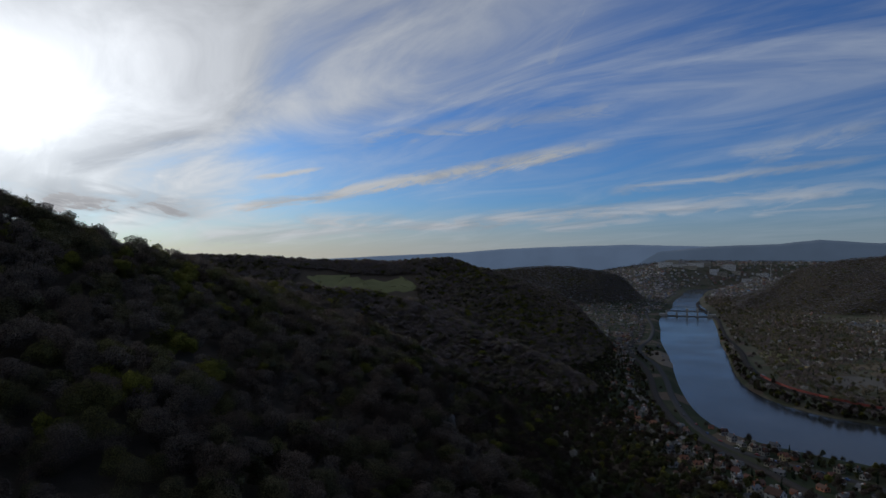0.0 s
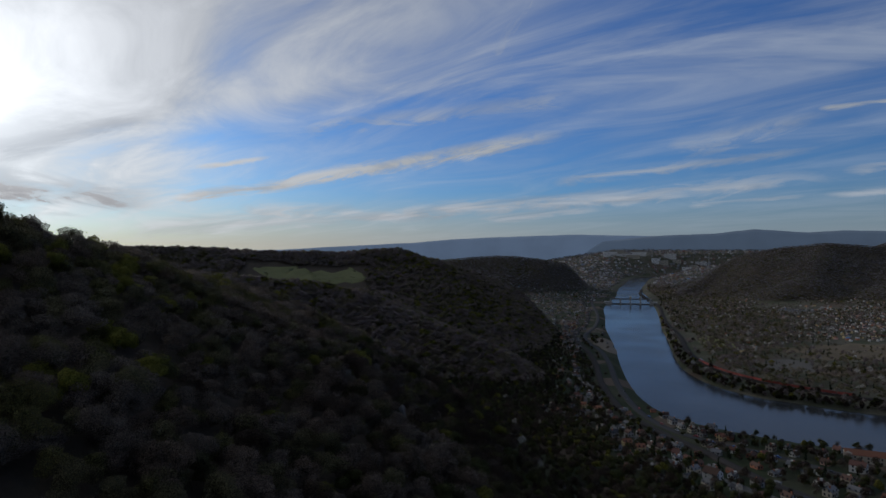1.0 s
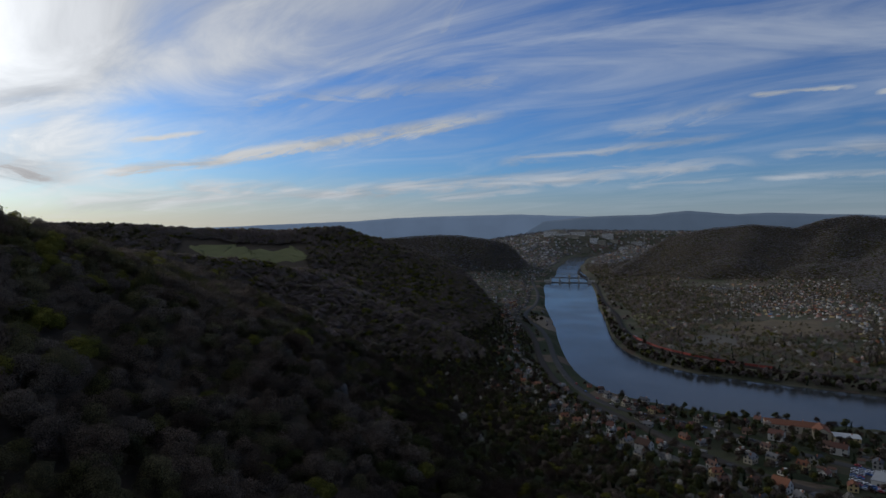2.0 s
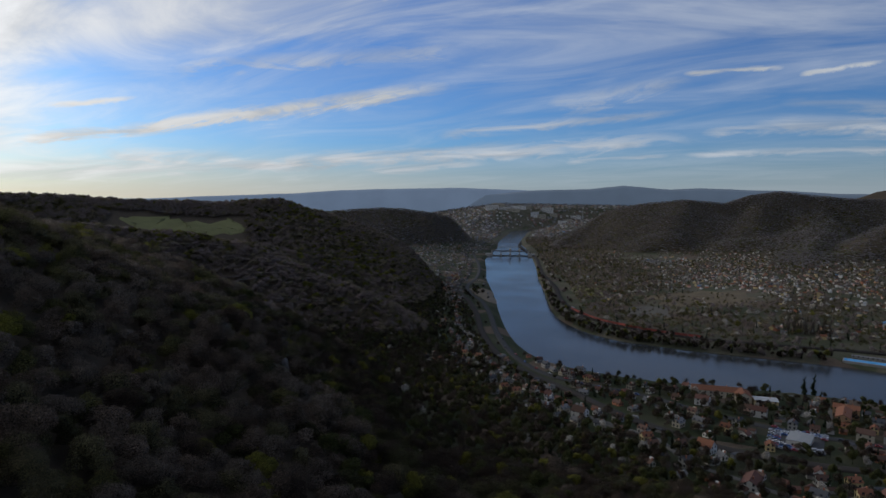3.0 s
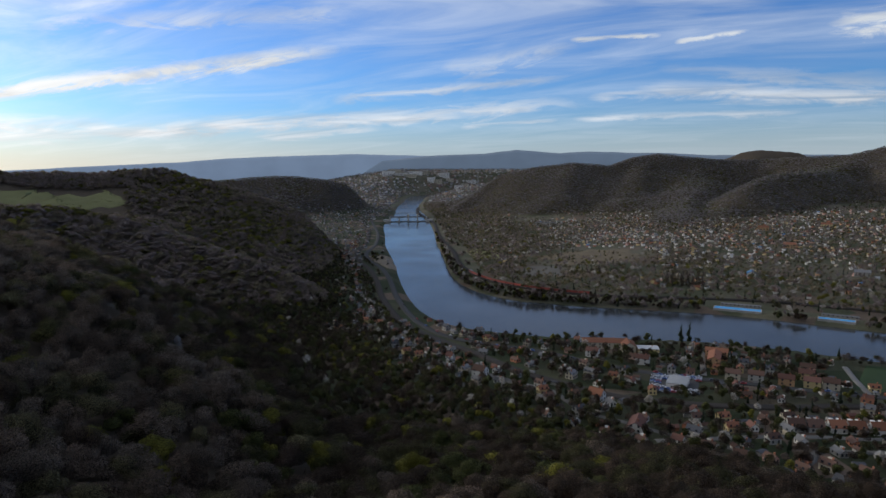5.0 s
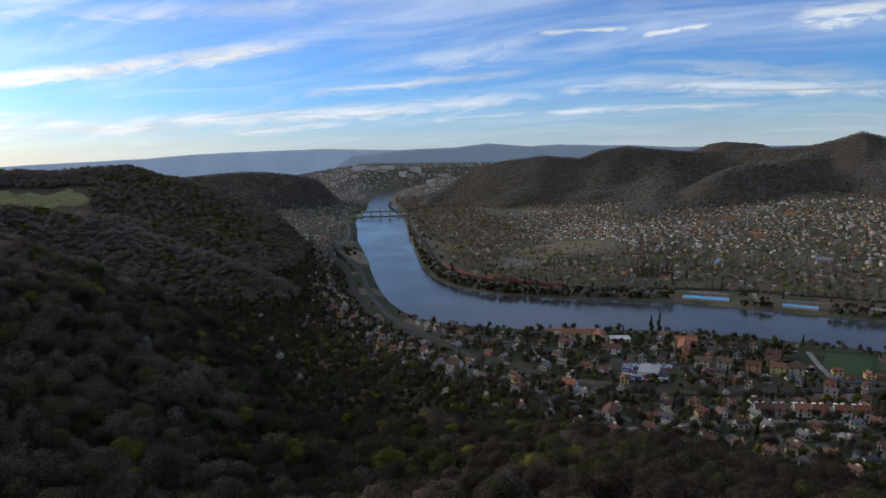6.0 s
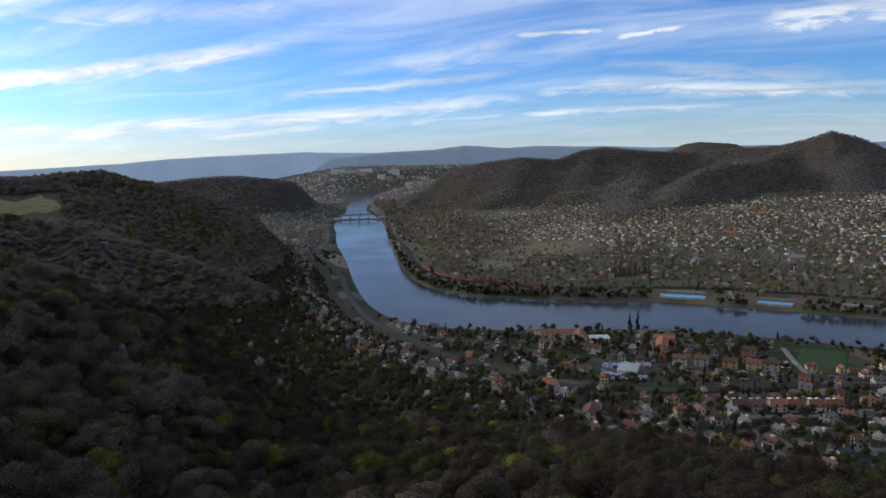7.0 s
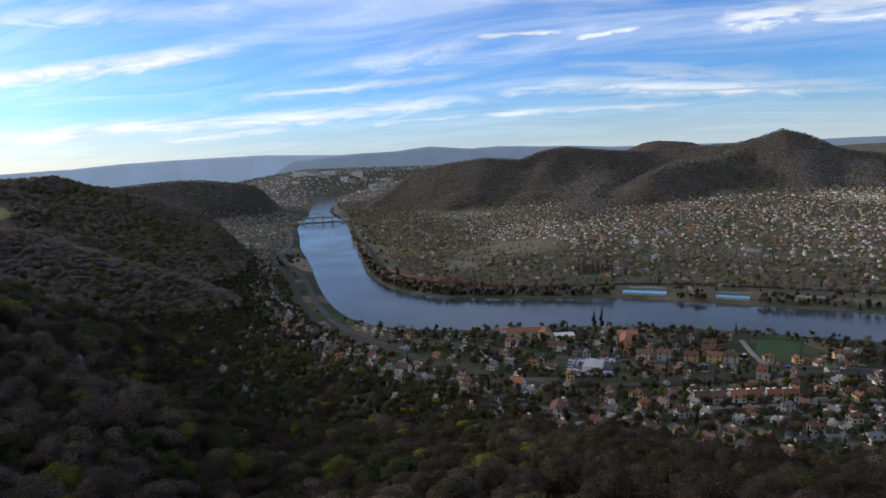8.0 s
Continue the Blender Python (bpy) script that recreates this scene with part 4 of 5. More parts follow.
for x, y, r in ((515, 295, 34), (346, 344, 26)):
    TAKEN.append((x, y, r))
for lane in LANES:
    along(lane, 0, 1, 16, (-10, 10), 0.1)
    along(lane, 0, 1, 19, (-26, 26), 0.62)
along(ROAD, 0.56, 0.95, 19, (-15, 15), 0.1)
along(ROAD, 0.60, 0.95, 24, (-36, 36, 58), 0.35)
along(NEAR_RAIL, 0.50, 0.95, 24, (20, -20, 42), 0.35)
along(NEAR_RAIL, 0.42, 0.72, 18, (22, 40, 58), 0.3)
along(NEAR_RAIL, 0.46, 0.74, 19, (-14, -30), 0.2, 6.0)

# sheds, garages and summer huts in the gardens
SHEDS = [house(a, b, 2.2, e, WALLS[wi], ROOFS[ri], words, details=False, name="shed", category="shed", chimneys=0) for a, b, e, wi, ri, words in (
    (1.7, 2.3, 3.2, 3, 2, "small grey garden shed with a brown roof"), (1.5, 2.8, 2.6, 3, 4, "low grey garage with a dark flat roof"),
    (1.9, 2.4, 3.3, 6, 1, "brick summer hut with a red roof"), (1.4, 1.9, 2.7, 3, 3, "grey hut with a slate roof"))]
for lane in LANES:
    along(lane, 0, 1, 9, (-18, 18, -34, 34), 0.72, 2.2, "garden sheds", SHEDS)
along(ROAD, 0.58, 0.95, 14, (-24, 24, 46), 0.6, 2.2, "garden sheds", SHEDS)
along(NEAR_RAIL, 0.50, 0.95, 14, (-24, 30, 50), 0.6, 2.2, "garden sheds", SHEDS)
for m in SHEDS:
    for o in (*m.children_recursive, m):
        bpy.data.objects.remove(o)

# houses across the river, from small models without openings
FAR_MODELS = [house(*[v * 0.8 for v in SIZES[i % 5]], WALLS[wi], ROOFS[ri], words + " across the river", details=False) for i, (wi, ri, words) in enumerate(LOOKS)]


def settled(x, y):
    """How densely the far bank is built over."""
    z, above, s, side = ground(x, y)
    clump = fbm(x, y, 260, 3, 77)
    bare = ((np.abs((x - 690) / 115) ** 2 + np.abs((y - 900) / 110) ** 2) < 1) | ((np.abs((x - 560) / 90) ** 2 + np.abs((y - 850) / 90) ** 2) < 1)
    ok = (side > 0) & (s > 105) & (above < 8) & ~bare
    street = np.where(np.mod(s + 30 * fbm(x, y, 400, 2, 33), 31) < 19, 1.0, 0.25)
    return np.where(ok, street * (0.46 + 2.6 * clump) * (0.55 + 0.65 * np.clip((s - 160) / 160, 0, 1) + 0.1 * np.clip((x - 800) / 300, 0, 1)), 0), z, s


hx, hy = scatter((450, 150, 2000, 2050), 12.0, 21)
dens, hz, hs = settled(hx, hy)
hg = np.random.default_rng(3)
keep = (hg.random(len(hx)) < dens) & (np.hypot(hx, hy) < 2050) & (hs < 1150) & (np.arctan2(hx, hy) < 1.32)
hx, hy, hz = hx[keep], hy[keep], hz[keep]
order = np.argsort(np.hypot(hx, hy))
hx, hy, hz = hx[order], hy[order], hz[order]
for x, y, z in zip(hx[:24], hy[:24], hz[:24]):
    ob = copy_thing(pick.choice(FAR_MODELS), pose(x, y, z, 0, 0, pick.choice((35, 125)) + pick.uniform(-15, 15)))
    tagged(ob, group="houses across the river")

for m in MODELS + FAR_MODELS:
    for o in (*m.children_recursive, m):
        bpy.data.objects.remove(o)


def many_houses(name, x, y, z, label, size=(4.4, 5.6, 2.7, 4.4), seed=1, flat=False, walls=WALLS, roofs=ROOFS):
    """One object of far-off houses, each a gabled block with a roof of its own colour."""
    g = np.random.default_rng(seed)
    w, l, e, r = size
    n = len(x)
    k = (0.75 + 0.5 * g.random((n, 1)))
    a = g.random(n) * 0.5 + np.where(g.random(n) < 0.5, 0.6, 2.17)
    top = r if not flat else e + 0.3
    unit = np.array([(-w, -l, -4), (w, -l, -4), (w, l, -4), (-w, l, -4), (-w, -l, 2 * e), (w, -l, 2 * e), (w, l, 2 * e), (-w, l, 2 * e), (0, -l, 2 * top), (0, l, 2 * top)], float) / 2
    ca, sa = np.cos(a)[:, None], np.sin(a)[:, None]
    v = np.stack([(unit[:, 0] * ca - unit[:, 1] * sa) * k + x[:, None], (unit[:, 0] * sa + unit[:, 1] * ca) * k + y[:, None], unit[:, 2] * k + z[:, None]], -1)
    tris = np.array([(0, 1, 5), (0, 5, 4), (4, 5, 8), (2, 3, 7), (2, 7, 6), (6, 7, 9), (1, 2, 6), (1, 6, 5), (3, 0, 4), (3, 4, 7), (4, 8, 9), (4, 9, 7), (5, 6, 9), (5, 9, 8)])
    faces = (tris[None] + 10 * np.arange(n)[:, None, None]).reshape(-1, 3)
    wm = g.choice(len(walls), n, p=np.array([3.2, 2.6, 1.2, 2.8, 0.9, 1.1, 1.0]) / 12.8)
    rm = len(walls) + g.choice(len(roofs), n, p=np.array([1.6, 2.4, 3.4, 2.4, 2.4, 1, 0.2]) / 13.4)
    index = np.where(np.arange(14)[None] < 10, wm[:, None], rm[:, None]).ravel()
    me = mesh_from(name, v.reshape(-1, 3), faces, list(walls) + list(roofs), index)
    return tagged(new(name, me), label, "houses", kind="stuff")


many_houses("far_houses", hx[24:], hy[24:], hz[24:], "many small houses with red and grey roofs on the far bank", seed=4)
vx, vy = scatter((180, 1250, 900, 2300), 24, 22)
vz, va, vs, vside = ground(vx, vy)
m = (vside < 0) & (vs > 40) & (va < 22) & (np.random.default_rng(8).random(len(vx)) < 0.6)
many_houses("side_valley_houses", vx[m], vy[m], vz[m], "scattered houses where a side valley meets the river", seed=5, walls=HAZED_WALLS)
cx, cy = scatter((250, 2600, 3200, 4400), 25, 23)
cz, ca_, cs, cside = ground(cx, cy)
cr = np.hypot(cx, cy)
m = (ca_ < 8) & (cs > 40) & (np.degrees(np.arctan2(cx, cy)) > 13.5) & (cr > 2700) & (cr < 4560) & (np.random.default_rng(9).random(len(cx)) < 0.38 + 0.9 * fbm(cx, cy, 500, 3, 90))
many_houses("town_houses", cx[m], cy[m], cz[m], "distant town spreading up a hillside", (9, 12, 6.5, 9), 6, walls=HAZED_WALLS)


# ---------------------------------------------------------------- the weir across the river
def prism(bm, x, y, z0, z1, r0, r1, n=8):
    """A tapered upright post."""
    a = [2 * math.pi * k / n for k in range(n)]
    lo = [bm.verts.new((x + r0 * math.cos(t), y + r0 * math.sin(t), z0)) for t in a]
    hi = [bm.verts.new((x + r1 * math.cos(t), y + r1 * math.sin(t), z1)) for t in a]
    for k in range(n):
        bm.faces.new((lo[k], lo[(k + 1) % n], hi[(k + 1) % n], hi[k]))
    bm.faces.new(hi)
    bm.faces.new(lo[::-1])


weir = empty("weir_bridge", pose(728, 1875, 0, 0, 0, -22), "grey concrete weir with piers, gates and a steel footbridge", "weir")
for k in range(5):
    x = -58 + 29 * k
    pier = part("pier", boxes((x - 2.4, x + 2.4, -11, 12, -5, 9), (x - 2.0, x + 2.0, -5, 6, 9, 17)), CONCRETE, weir)
    part("pier_cap", boxes((x - 2.7, x + 2.7, -11.3, 12.3, 9, 9.6)), CONCRETE, pier)
    if k in (2, 3):
        part("gate_tower", boxes((x - 3.2, x + 3.2, -4, 5, 17, 23), (x - 3.6, x + 3.6, -4.4, 5.4, 23, 23.8)), WALLS[1], pier)
for k in range(4):
    x0 = -58 + 29 * k + 2.4
    part("gate", boxes((x0, x0 + 24.2, -1, 0.4, -4, 3.2), (x0, x0 + 24.2, -1.6, -1, 2.2, 3.0)), STEEL, weir)
    girder = part("girder", boxes((x0 - 2.4, x0 + 26.6, -3.2, -2.8, 14.5, 17.6), (x0 - 2.4, x0 + 26.6, 2.8, 3.2, 14.5, 17.6), (x0 - 2.4, x0 + 26.6, -2.8, 2.8, 14.2, 14.6)), STEEL, weir)
    for j in range(8):
        part("post", boxes((x0 + 3.2 * j, x0 + 3.2 * j + 0.3, -3.4, -3.2, 14.5, 19)), STEEL, girder)
part("abutment", boxes((-78, -60.4, -12, 14, -5, 8)), CONCRETE, weir)
part("abutment", boxes((60.4, 78, -12, 14, -5, 8)), CONCRETE, weir)

# ---------------------------------------------------------------- the goods train on the far bank
track = catmull(FAR_RAIL, 40)[:, :2]
run = np.r_[0, np.cumsum(np.linalg.norm(np.diff(track, axis=0), axis=1))]
start = run[np.argmin(np.hypot(track[:, 0] - 455, track[:, 1] - 890))]


def wagon(engine=False):
    top = empty("locomotive" if engine else "goods_wagon", pose(0, 0, -300), "dark red locomotive on the rails" if engine else "rust-red goods wagon on the rails", "train")
    body = part("body", boxes((-7.6, 7.6, -1.45, 1.45, 1.1, 3.6 if not engine else 4.0), (-7.9, 7.9, -1.3, 1.3, 0.9, 1.1)), WAGON, top)
    part("roof", boxes((-7.7, 7.7, -1.2, 1.2, 3.6 if not engine else 4.0, 3.85 if not engine else 4.3)), ROOFS[2] if not engine else STEEL, body)
    for x in (-5.2, 5.2):
        b = part("bogie", boxes((x - 1.6, x + 1.6, -1.1, 1.1, 0.45, 0.9)), STEEL, top)
        for dx in (-1, 1):
            bm = bmesh.new()
            bmesh.ops.create_cone(bm, cap_ends=True, segments=12, radius1=0.46, radius2=0.46, depth=1.7, matrix=Matrix.Translation((x + dx, 0, 0.46)) @ Matrix.Rotation(math.pi / 2, 4, "X"))
            part("wheelset", bm, STEEL, b)
    return top


models = [wagon(True), wagon()]
for k in range(15):
    s = start + 16.6 * k
    p = np.array([np.interp(s, run, track[:, 0]), np.interp(s, run, track[:, 1])])
    q = np.array([np.interp(s + 6, run, track[:, 0]), np.interp(s + 6, run, track[:, 1])])
    z = max(float(ground(p[:1], p[1:], False)[0][0]), 2.0) + 1.7
    tagged(copy_thing(models[k > 0], pose(p[0], p[1], z, 0, 0, math.degrees(math.atan2(*(q - p)[::-1])))), group="goods train")
for m in models:
    for o in (*m.children_recursive, m):
        bpy.data.objects.remove(o)


# ---------------------------------------------------------------- open-air pools on the far bank
def pool(x, y, turn, l, w):
    z = height(x, y) + 0.5
    top = empty("swimming_pool", pose(x, y, z, 0, 0, turn), "bright blue open-air swimming pool on the river bank", "pool", "open-air pools")
    part("rim", boxes((-l - 1, l + 1, -w - 1, -w, -3, 0.25), (-l - 1, l + 1, w, w + 1, -3, 0.25), (-l - 1, -l, -w, w, -3, 0.25), (l, l + 1, -w, w, -3, 0.25)), CONCRETE, top)
    part("basin", boxes((-l, l, -w, w, -3, 0.05)), POOL, top, "bright blue water surface")
    return top


pool(620, 525, -52, 25, 7)
pool(673, 440, -58, 17, 5)
hall(636, 534, 38, 3, 22, 2.2, 2.8, WALLS[3], ROOFS[3], "long low grey changing hall behind a pool", 1, category="hall", chimneys=0)
hall(688, 446, 32, 3, 18, 2.2, 2.8, WALLS[3], ROOFS[3], "long low grey hall by the railway", 1, category="hall", chimneys=0)
hall(724, 372, 30, 3.6, 18, 3, 4.2, WALLS[1], ROOFS[3], "long low cream boathouse by the river", 1, category="hall", chimneys=0)

hall(954, 1397, 54, 7, 50, 5, 7, WALLS[3], ROOFS[3], "long grey industrial hall across the river", 1, category="hall", chimneys=0)
for x, y, turn, wi, ri, words in ((1254, 855, 30, 2, 0, "large yellow house with an orange roof across the river"), (1011, 754, 35, 4, 0, "large ochre house with an orange roof across the river"),
                                  (857, 825, -50, 2, 1, "large yellow house with a red roof across the river"), (1130, 905, 40, 4, 0, "large ochre guest house with an orange roof across the river"),
                                  (780, 640, -50, 0, 6, "white house with a blue sheet roof across the river"), (905, 560, 35, 3, 3, "grey workshop with a slate roof across the river")):
    hall(x, y, turn, 6, 10, 6, 9, WALLS[wi], ROOFS[ri], words, 2, category="house")


# ---------------------------------------------------------------- cars
def car(paint, words):
    top = empty("car", pose(0, 0, -300), words, "car")
    bm = bmesh.new()
    v = [(-2.1, 0.45), (2.1, 0.45), (2.15, 0.8), (1.2, 0.95), (-1.9, 1.0), (-2.15, 0.85)]
    l = [bm.verts.new((x, -0.85, z)) for x, z in v]
    r = [bm.verts.new((x, 0.85, z)) for x, z in v]
    bm.faces.new(l)
    bm.faces.new(r[::-1])
    for k in range(len(v)):
        bm.faces.new((l[k - 1], r[k - 1], r[k], l[k]))
    body = part("body", bm, paint, top)
    bm = bmesh.new()
    for verts in box(bm, -1.6, 0.9, -0.78, 0.78, 0.95, 1.42)[4:]:
        verts.co.x *= 0.72
        verts.co.y *= 0.85
    part("cabin", bm, GLASS, body)
    part("car_roof", boxes((-1.12, 0.62, -0.64, 0.64, 1.42, 1.47)), paint, body)
    for x in (-1.35, 1.35):
        for y in (-0.8, 0.8):
            bm = bmesh.new()
            bmesh.ops.create_cone(bm, cap_ends=True, segments=10, radius1=0.32, radius2=0.32, depth=0.22, matrix=Matrix.Translation((x, y, 0.32)) @ Matrix.Rotation(math.pi / 2, 4, "X"))
            part("wheel", bm, RUBBER, top)
    return top


cars = [car(p, n + " parked car on asphalt") for p, n in zip(CARS, ("white", "silver", "blue", "red", "black"))]
a, b, c, d = (np.array(p, float) for p in ((350, 374), (379, 350), (338, 314), (313, 337)))
for i in range(13):
    for j in range(9):
        if pick.random() < 0.22:
            continue
        s, t = (i + 0.7) / 13.5, (j + 0.5) / 9
        x, y = (a + (b - a) * t) * (1 - s) + (d + (c - d) * t) * s
        if math.hypot(x - 348, y - 341) < 16 and t > 0.25:
            continue
        copy_thing(pick.choice(cars[:3] + cars[:2] + cars), pose(x, y, height(x, y) + 0.5, 0, 0, -52 + pick.uniform(-3, 3)))["group"] = "cars in the car park"
line = catmull(ROAD, 10)[:, :2]
for k in range(96, len(line) - 12, 5):
    dx, dy = line[k + 1] - line[k]
    n = math.hypot(dx, dy)
    off = pick.choice((-2.2, 2.2))
    x, y = line[k][0] - dy / n * off, line[k][1] + dx / n * off
    z = max(float(ground(line[k][:1], line[k][1:], False)[0][0]), 2.0) + 0.8
    copy_thing(pick.choice(cars), pose(x, y, z, 0, 0, math.degrees(math.atan2(dy, dx)) + (180 if off > 0 else 0)))["group"] = "cars on the road"
for m in cars:
    for o in (*m.children_recursive, m):
        bpy.data.objects.remove(o)

# ---------------------------------------------------------------- the bare rock on the spur
def crag(x, y, lift, count, big, spread, seed, label):
    """Bare rocks that stand out of a wooded slope."""
    g = random.Random(seed)
    rock = empty("rock_face", pose(x, y, height(x, y) + lift), label, "rock")
    for k in range(count):
        bm = bmesh.new()
        s = g.uniform(0.5, 1.1) * big
        m = Matrix.Translation((g.uniform(-spread, spread), g.uniform(-spread, spread), g.uniform(-1.6 * big, 0.6 * big))) @ Euler((0.5 * g.random(), 0.5 * g.random(), g.random() * 6)).to_matrix().to_4x4() @ Matrix.Diagonal((s * 0.55, s * 0.5, s * 1.5, 1))
        for v in bmesh.ops.create_icosphere(bm, subdivisions=2, radius=1.0, matrix=m)["verts"]:
            v.co += noise.noise_vector(v.co * 0.45) * 0.26 * big
        part("boulder", bm, ROCK, rock)


crag(3, 466, 5, 14, 5.0, 4.5, 12, "grey basalt rock face rising out of the wood")
for x, y, big, seed in ((1608, 1210, 8, 3), (1640, 1205, 9, 4), (1540, 1190, 7, 5), (1690, 1215, 7, 6), (1480, 1175, 6, 7)):
    crag(x, y, 1, 6, big, 16, seed, "grey crag among the leafless mountain wood")


# ---------------------------------------------------------------- single trees near the viewpoint
def limb(bm, p, d, length, r, depth, g):
    """A tapered limb that bends and forks."""
    q = p + d * length
    side = d.orthogonal().normalized()
    other = d.cross(side)
    n = 5 if depth < 2 else 3
    lo = [bm.verts.new(p + (side * math.cos(t) + other * math.sin(t)) * r) for t in (2 * math.pi * k / n for k in range(n))]
    hi = [bm.verts.new(q + (side * math.cos(t) + other * math.sin(t)) * r * 0.62) for t in (2 * math.pi * k / n for k in range(n))]
    for k in range(n):
        bm.faces.new((lo[k], lo[(k + 1) % n], hi[(k + 1) % n], hi[k]))
    if depth < 3:
        for k in range(2 if depth else 3):
            e = (d + Vector((g.gauss(0, 0.5), g.gauss(0, 0.5), g.gauss(0.12, 0.3)))).normalized()
            limb(bm, q, e, length * g.uniform(0.55, 0.8), r * 0.6, depth + 1, g)


def tree_model(kind, seed, words, sprays, size):
    g = random.Random(seed)
    top = empty("tree", pose(0, 0, -300), words, "tree", "trees below the viewpoint")
    bm = bmesh.new()
    limb(bm, Vector((0, 0, -0.6)), Vector((g.gauss(0, 0.06), g.gauss(0, 0.06), 1)).normalized(), 4.8, 0.30, 0, g)
    part("trunk", bm, BARK, top)
    bare = kind < 2
    cv, cf = crown_cloud(sprays, size * (1.6 if bare else 1.0), 1.0, 0.95, 0.18, seed, 12 + seed % 3, False, 2, False, 0.05 if bare else 0.0, 0.84, 0.25)
    crown = new("crown", mesh_from("crown", cv * 14.0, cf, [CROWNS[kind]], smooth=True))
    crown.parent = top
    return top


WORDS = ["leafless brown deciduous tree on the slope", "leafless grey deciduous tree on the slope", "olive budding deciduous tree on the slope",
         "young green deciduous tree on the slope", "bright yellow-green tree in spring leaf"]
tree_models = [[tree_model(k, 40 + 10 * k + c, WORDS[k], 800, 0.029) for c in range(2)] for k in range(5)]
tx, ty = scatter((-130, -60, 130, 130), 7.4, 31)
tz, ta, ts, tside = ground(tx, ty)
tr = np.hypot(tx, ty)
m = (tr > 26) & (tr <= 104) & (ta > 4) & (np.arctan2(tx, ty) > -1.0) & (np.arctan2(tx, ty) < 1.75)
tx, ty, tz = tx[m], ty[m], tz[m]
kinds = wood_kinds(tx, ty, np.random.default_rng(2))
for x, y, z, k in zip(tx, ty, tz, kinds):
    s = pick.uniform(0.72, 1.12)
    ob = copy_thing(pick.choice(tree_models[k]), pose(x, y, z, 0, 0, pick.uniform(0, 360)))
    ob.scale = (s, s, s * pick.uniform(0.9, 1.1))
for x, y, k in ((38, 30, 1), (45, 24, 1), (48, 34, 0), (33, 38, 1)):
    ob = copy_thing(tree_models[k][0], pose(x, y, height(x, y), 0, 0, 40 * x))
    ob.scale = (1.2, 1.2, 1.25)
for some in tree_models:
    for m in some:
        for o in (*m.children_recursive, m):
            bpy.data.objects.remove(o)


# ---------------------------------------------------------------- trees of the valley floor
def planted(name, x, y, tall, mix, n, size, seed, label, lumps=3, level=1, stem=True, spread=0.85, materials=CROWNS):
    g = np.random.default_rng(seed)
    z = ground(x, y)[0]
    h = tall * (0.6 + 0.7 * g.random(len(x)))
    kinds = g.choice(7, len(x), p=np.array(mix) / sum(mix))
    return forest(name, np.stack([x, y, z - 0.2], 1), h, kinds, kind_templates(n, size, 4, seed, lumps, level, stem, spread), label, materials)


def clear_of_houses(x, y, near=6.0):
    t = np.array(TAKEN)
    ok = np.ones(len(x), bool)
    for i in range(0, len(t), 64):
        b = t[i:i + 64]
        ok &= (((x[:, None] - b[:, 0]) ** 2 + (y[:, None] - b[:, 1]) ** 2) > (np.minimum(b[:, 2], 30) * 0.62 + near * 0.4) ** 2).all(1)
    return ok


x, y = scatter((60, 60, 620, 1180), 6.4, 41)
z, above, s, side = ground(x, y)
m = (side < 0) & (s > 12) & (above <= 7) & (np.random.default_rng(1).random(len(x)) < 0.70 + 0.9 * fbm(x, y, 70, 2, 15)) & clear_of_houses(x, y)
m &= (np.hypot(x - 512, y - 295) > 40) & (np.hypot(x - 484, y - 276) > 26) & (np.hypot(x - 346, y - 345) > 27)
m &= nearest(x, y, np.array(ROAD, float))[0] > 8
m &= nearest(x, y, np.array(NEAR_RAIL, float))[0] > 8
m &= (s > 30) | (np.random.default_rng(12).random(len(x)) < 0.12)
planted("garden_trees", x[m], y[m], 7.0, (3.4, 1.8, 3.4, 2.6, 0.4, 1.4, 0.35), 18, 0.10, 42, "bare, budding and blossoming garden trees between the houses", 3, 1, True, 0.85, GARDEN_CROWNS)
x, y = scatter((430, 60, 2000, 2600), 8.6, 43)
z, above, s, side = ground(x, y)
bare = ((np.abs((x - 690) / 100) ** 2 + np.abs((y - 905) / 95) ** 2) < 1) | ((np.abs((x - 555) / 50) ** 2 + np.abs((y - 845) / 55) ** 2) < 1)
m = (side > 0) & ((s > 48) | (y > 1300) & (s > 22)) & (above <= 9) & (~bare | (np.random.default_rng(3).random(len(x)) < 0.4)) & (np.random.default_rng(2).random(len(x)) < 0.72 + 0.25 * np.clip((260 - s) / 80, 0, 1) + 2.8 * fbm(x, y, 130, 4, 16)) & (np.arctan2(x, y) < 1.35)
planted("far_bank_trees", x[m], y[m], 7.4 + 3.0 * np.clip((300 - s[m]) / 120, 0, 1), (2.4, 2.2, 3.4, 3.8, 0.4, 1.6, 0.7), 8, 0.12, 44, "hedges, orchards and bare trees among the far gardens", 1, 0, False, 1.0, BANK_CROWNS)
line = catmull(RIVER[:, :2][8:110:4], 14)
d = np.gradient(line, axis=0)
d /= np.linalg.norm(d, axis=1)[:, None]
half = np.interp(line[:, 1], np.sort(RIVER[:, 1]), RIVER[np.argsort(RIVER[:, 1]), 2])
g = np.random.default_rng(17)
rows = []
for sgn, dens, spread in ((1, 0.6, 8), (1, 0.5, 18), (1, 0.5, 30), (1, 0.5, 44), (-1, 0.03, 6)):
    k = g.random(len(line)) < dens
    off = (half[k] + 3 + spread * g.random(k.sum()) ** 1.5)[:, None]
    rows.append(line[k] + sgn * off * np.stack([d[k][:, 1], -d[k][:, 0]], 1))
p = np.concatenate(rows)
z, above, s, side = ground(p[:, 0], p[:, 1])
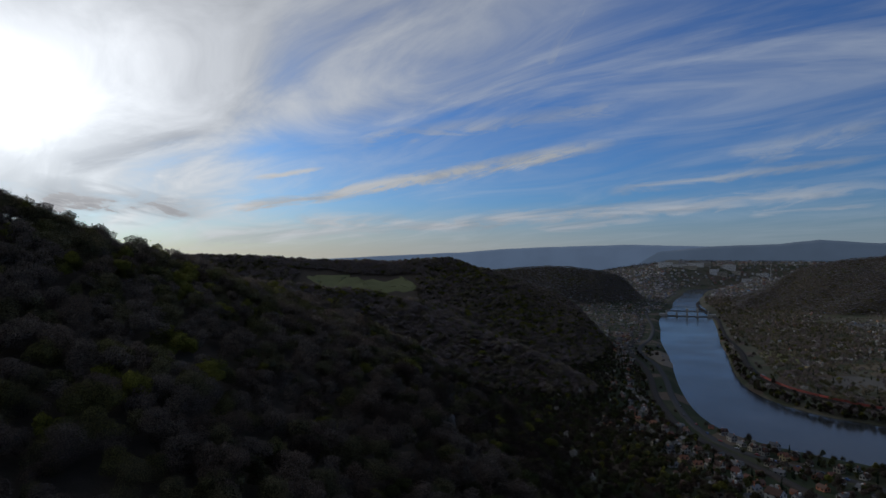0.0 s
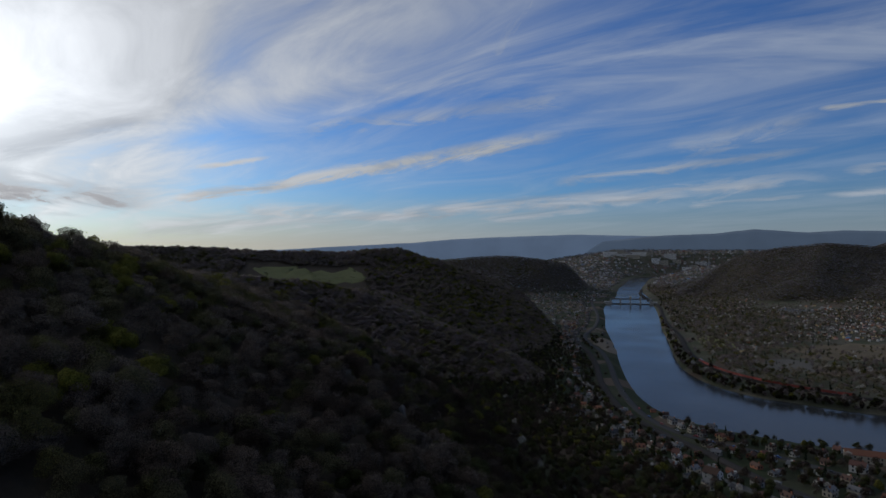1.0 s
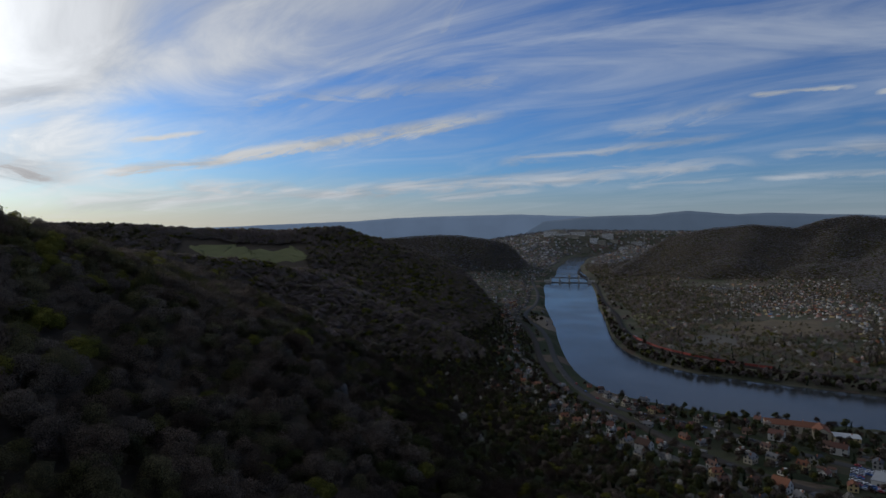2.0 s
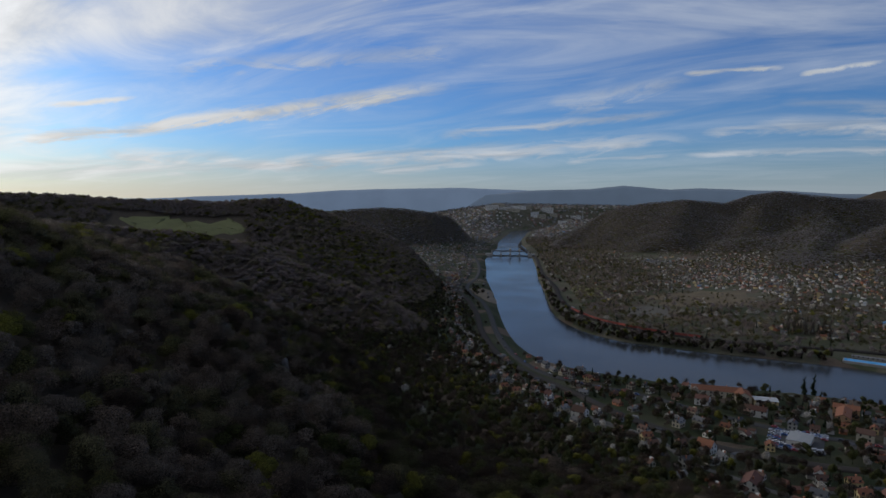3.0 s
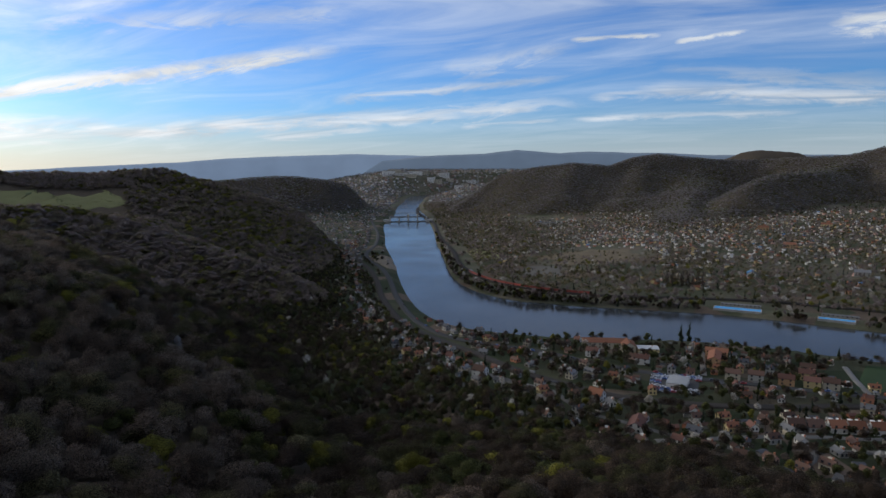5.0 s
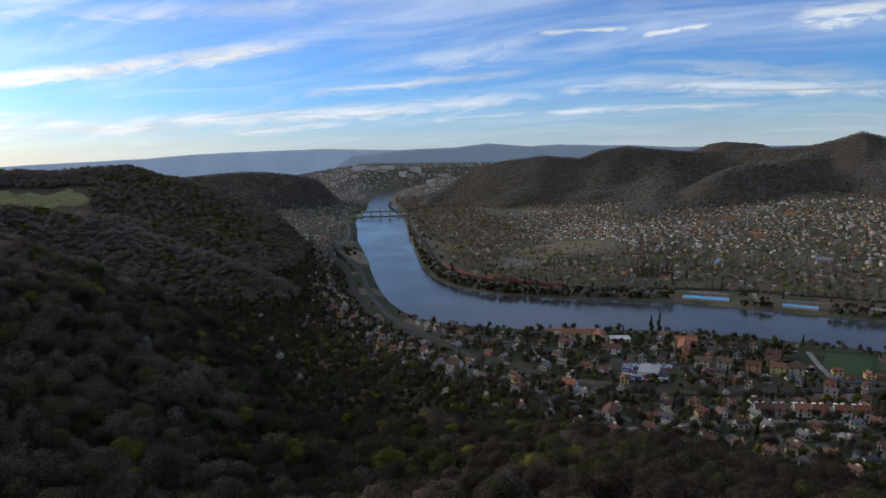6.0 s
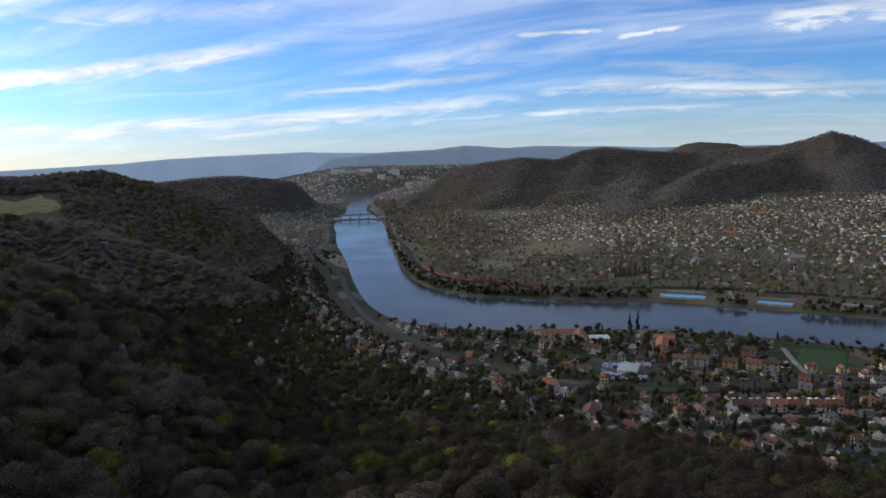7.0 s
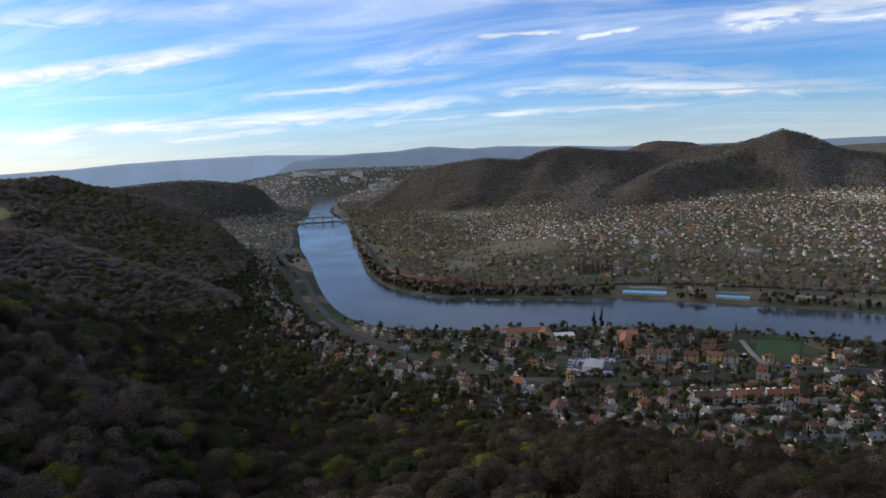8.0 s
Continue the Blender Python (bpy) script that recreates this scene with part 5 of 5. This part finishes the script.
m = (s > 2.5) & (s < 52) & (p[:, 1] < 2400) & (np.hypot(p[:, 0] - 620, p[:, 1] - 525) > 36) & (np.hypot(p[:, 0] - 673, p[:, 1] - 440) > 28)
m &= nearest(p[:, 0], p[:, 1], np.array(ROAD, float))[0] > 7
m &= nearest(p[:, 0], p[:, 1], np.array(FAR_RAIL, float))[0] > 7
planted("riverside_trees", p[m, 0], p[m, 1], 8, (3, 3, 2.5, 1.5, 0.9, 0.4, 0.2), 50, 0.075, 45, "bare and yellow-green trees lining the river banks", 5, 1, True, 0.85, [TWIGS, HAZED_PLATEAU_CROWNS[1], BUDS, LEAVES, BRIGHT, NEEDLES, BLOSSOM])
x, y = scatter((150, 1150, 950, 2450), 18, 46)
z, above, s, side = ground(x, y)
m = (side < 0) & (s > 15) & (above <= 6) & (np.random.default_rng(4).random(len(x)) < 0.6)
m &= nearest(x, y, np.array(ROAD, float))[0] > 12
planted("side_valley_trees", x[m], y[m], 7, (3, 3, 3, 1.2, 0.2, 0.8, 0.4), 6, 0.15, 47, "bare trees among the side valley's houses", 2, 0, False, 1.2, HAZED_FAR_CROWNS)
x, y = scatter((800, 2300, 2900, 4600), 17, 48)
z, above, s, side = ground(x, y)
m = (s > 20) & (np.random.default_rng(5).random(len(x)) < 0.55) & (above < 30)
planted("town_trees", x[m], y[m], 9, (3, 3, 3, 1.0, 0.1, 0.8, 0.1), 3, 0.2, 49, "dim trees between the distant town's houses", 1, 0, False, 1.3, HAZED_FAR_CROWNS)

# a row of tall poplars and a few conifers, one by one
cv, cf = crown_cloud(160, 0.030, 1.0, 0.24, 0.05, 5, 8, True, 1, False)
SLIM = mesh_from("crown", cv, cf, [TWIGS_GREY], smooth=True)
cv, cf = crown_cloud(200, 0.040, 1.0, 0.36, 0.04, 6, 8, True, 1, False)
SPRUCE = mesh_from("crown", cv, cf, [NEEDLES], smooth=True)
bm = bmesh.new()
prism(bm, 0, 0, -0.04, 0.9, 0.018, 0.003)
STEM = bpy.data.meshes.new("trunk")
bm.to_mesh(STEM)
bm.free()
STEM.materials.append(BARK)


def upright(name, crown, x, y, tall, label, group):
    top = empty(name, pose(x, y, height(x, y), 0, 0, pick.uniform(0, 360)), label, "tree", group)
    for n, data in (("trunk", STEM), ("crown", crown)):
        o = new(n, data)
        o.parent = top
        o.scale = (tall, tall, tall)


for k in range(16):
    upright("poplar", SLIM, 640 + 2.6 * k + pick.uniform(-1, 1), 668 - 2.2 * k + pick.uniform(-2, 2), pick.uniform(20, 26), "tall slender leafless poplar in a row", "poplar row")
for x, y, t in ((462, 456, 16), (469, 452, 19), (457, 449, 12), (250, 348, 12), (292, 268, 11), (300, 262, 10), (310, 430, 12), (345, 258, 9), (432, 252, 10), (214, 500, 13), (236, 440, 12)):
    upright("spruce", SPRUCE, x, y, t, "dark green spruce in a garden", "garden conifers")

# ---------------------------------------------------------------- the distant town's slabs and its mast
for k in range(18):
    az_ = 19.5 + 0.62 * k + pick.uniform(-0.15, 0.15)
    r_ = 4150 + 60 * math.sin(k * 1.7)
    x, y = r_ * math.sin(radians(az_)), r_ * math.cos(radians(az_))
    h, l = pick.choice((18, 24, 30)), pick.uniform(22, 44)
    slab = empty("apartment_block", pose(x, y, height(x, y), 0, 0, -az_ + pick.uniform(-12, 12)), "pale concrete apartment slab on the hill above the town", "building", "apartment slabs")
    body = part("wall", boxes((-l, l, -7, 7, -6, h)), WALLS[k % 2], slab)
    part("roof", boxes((-l - 0.3, l + 0.3, -7.3, 7.3, h, h + 0.8)), CONCRETE, slab)
    for f in range(int(h / 6)):
        part("window_band", boxes((-l + 1, l - 1, -7.12, -7.0, 2 + 6 * f, 3.3 + 6 * f)), GLASS, body)
x, y = 1700, 3260
mast = empty("chimney_stack", pose(x, y, height(x, y)), "slender pale chimney stack in the distant town", "chimney")
bm = bmesh.new()
prism(bm, 0, 0, -4, 62, 2.6, 1.6, 14)
part("shaft", bm, CONCRETE, mast)
bm = bmesh.new()
prism(bm, 0, 0, 62, 63.5, 1.9, 1.9, 14)
part("rim", bm, CONCRETE, mast)


# ---------------------------------------------------------------- the last ridges, far behind everything
def far_ridge(name, az0, az1, r, crest, glow, label):
    """A long ridge, its blue haze put in as a glow of the surface: crest gives (azimuth, elevation) along it."""
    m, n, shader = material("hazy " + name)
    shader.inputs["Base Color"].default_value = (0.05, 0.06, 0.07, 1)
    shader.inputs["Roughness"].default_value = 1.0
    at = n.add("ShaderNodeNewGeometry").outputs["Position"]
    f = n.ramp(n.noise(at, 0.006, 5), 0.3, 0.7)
    # The emission imitates air light over the ridge; the hills are no light source.
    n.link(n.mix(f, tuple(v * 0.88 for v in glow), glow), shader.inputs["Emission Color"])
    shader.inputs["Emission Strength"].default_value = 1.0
    a = np.linspace(az0, az1, 260)
    e = np.interp(a, *np.array(crest, float).T)
    e = e + 0.10 * fbm(a * 10, a * 0, 22, 4, 3)
    sa, ca = np.sin(np.radians(a)), np.cos(np.radians(a))
    top = 175 + r * np.tan(np.radians(e))
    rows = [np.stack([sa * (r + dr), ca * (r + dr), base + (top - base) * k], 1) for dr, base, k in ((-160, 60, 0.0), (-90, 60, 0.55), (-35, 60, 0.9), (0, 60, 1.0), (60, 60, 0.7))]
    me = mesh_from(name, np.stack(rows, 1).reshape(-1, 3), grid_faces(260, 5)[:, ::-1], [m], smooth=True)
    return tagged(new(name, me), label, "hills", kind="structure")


far_ridge("backdrop_far_ridge", -70, 30, 4870, [(-70, 0.0), (-30, -0.2), (-10, -0.1), (2, 0.5), (6, 0.8), (10, 0.95), (17, 1.1), (22, 0.95), (30, 0.6)], (0.125, 0.168, 0.240), "long ridge on the horizon, pale blue with haze")
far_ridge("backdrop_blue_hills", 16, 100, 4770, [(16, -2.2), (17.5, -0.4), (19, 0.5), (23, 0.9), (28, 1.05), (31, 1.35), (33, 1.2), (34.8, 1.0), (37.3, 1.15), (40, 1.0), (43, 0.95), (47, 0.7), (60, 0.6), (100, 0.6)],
          (0.076, 0.103, 0.145), "wooded hills behind the town, darker blue with haze")
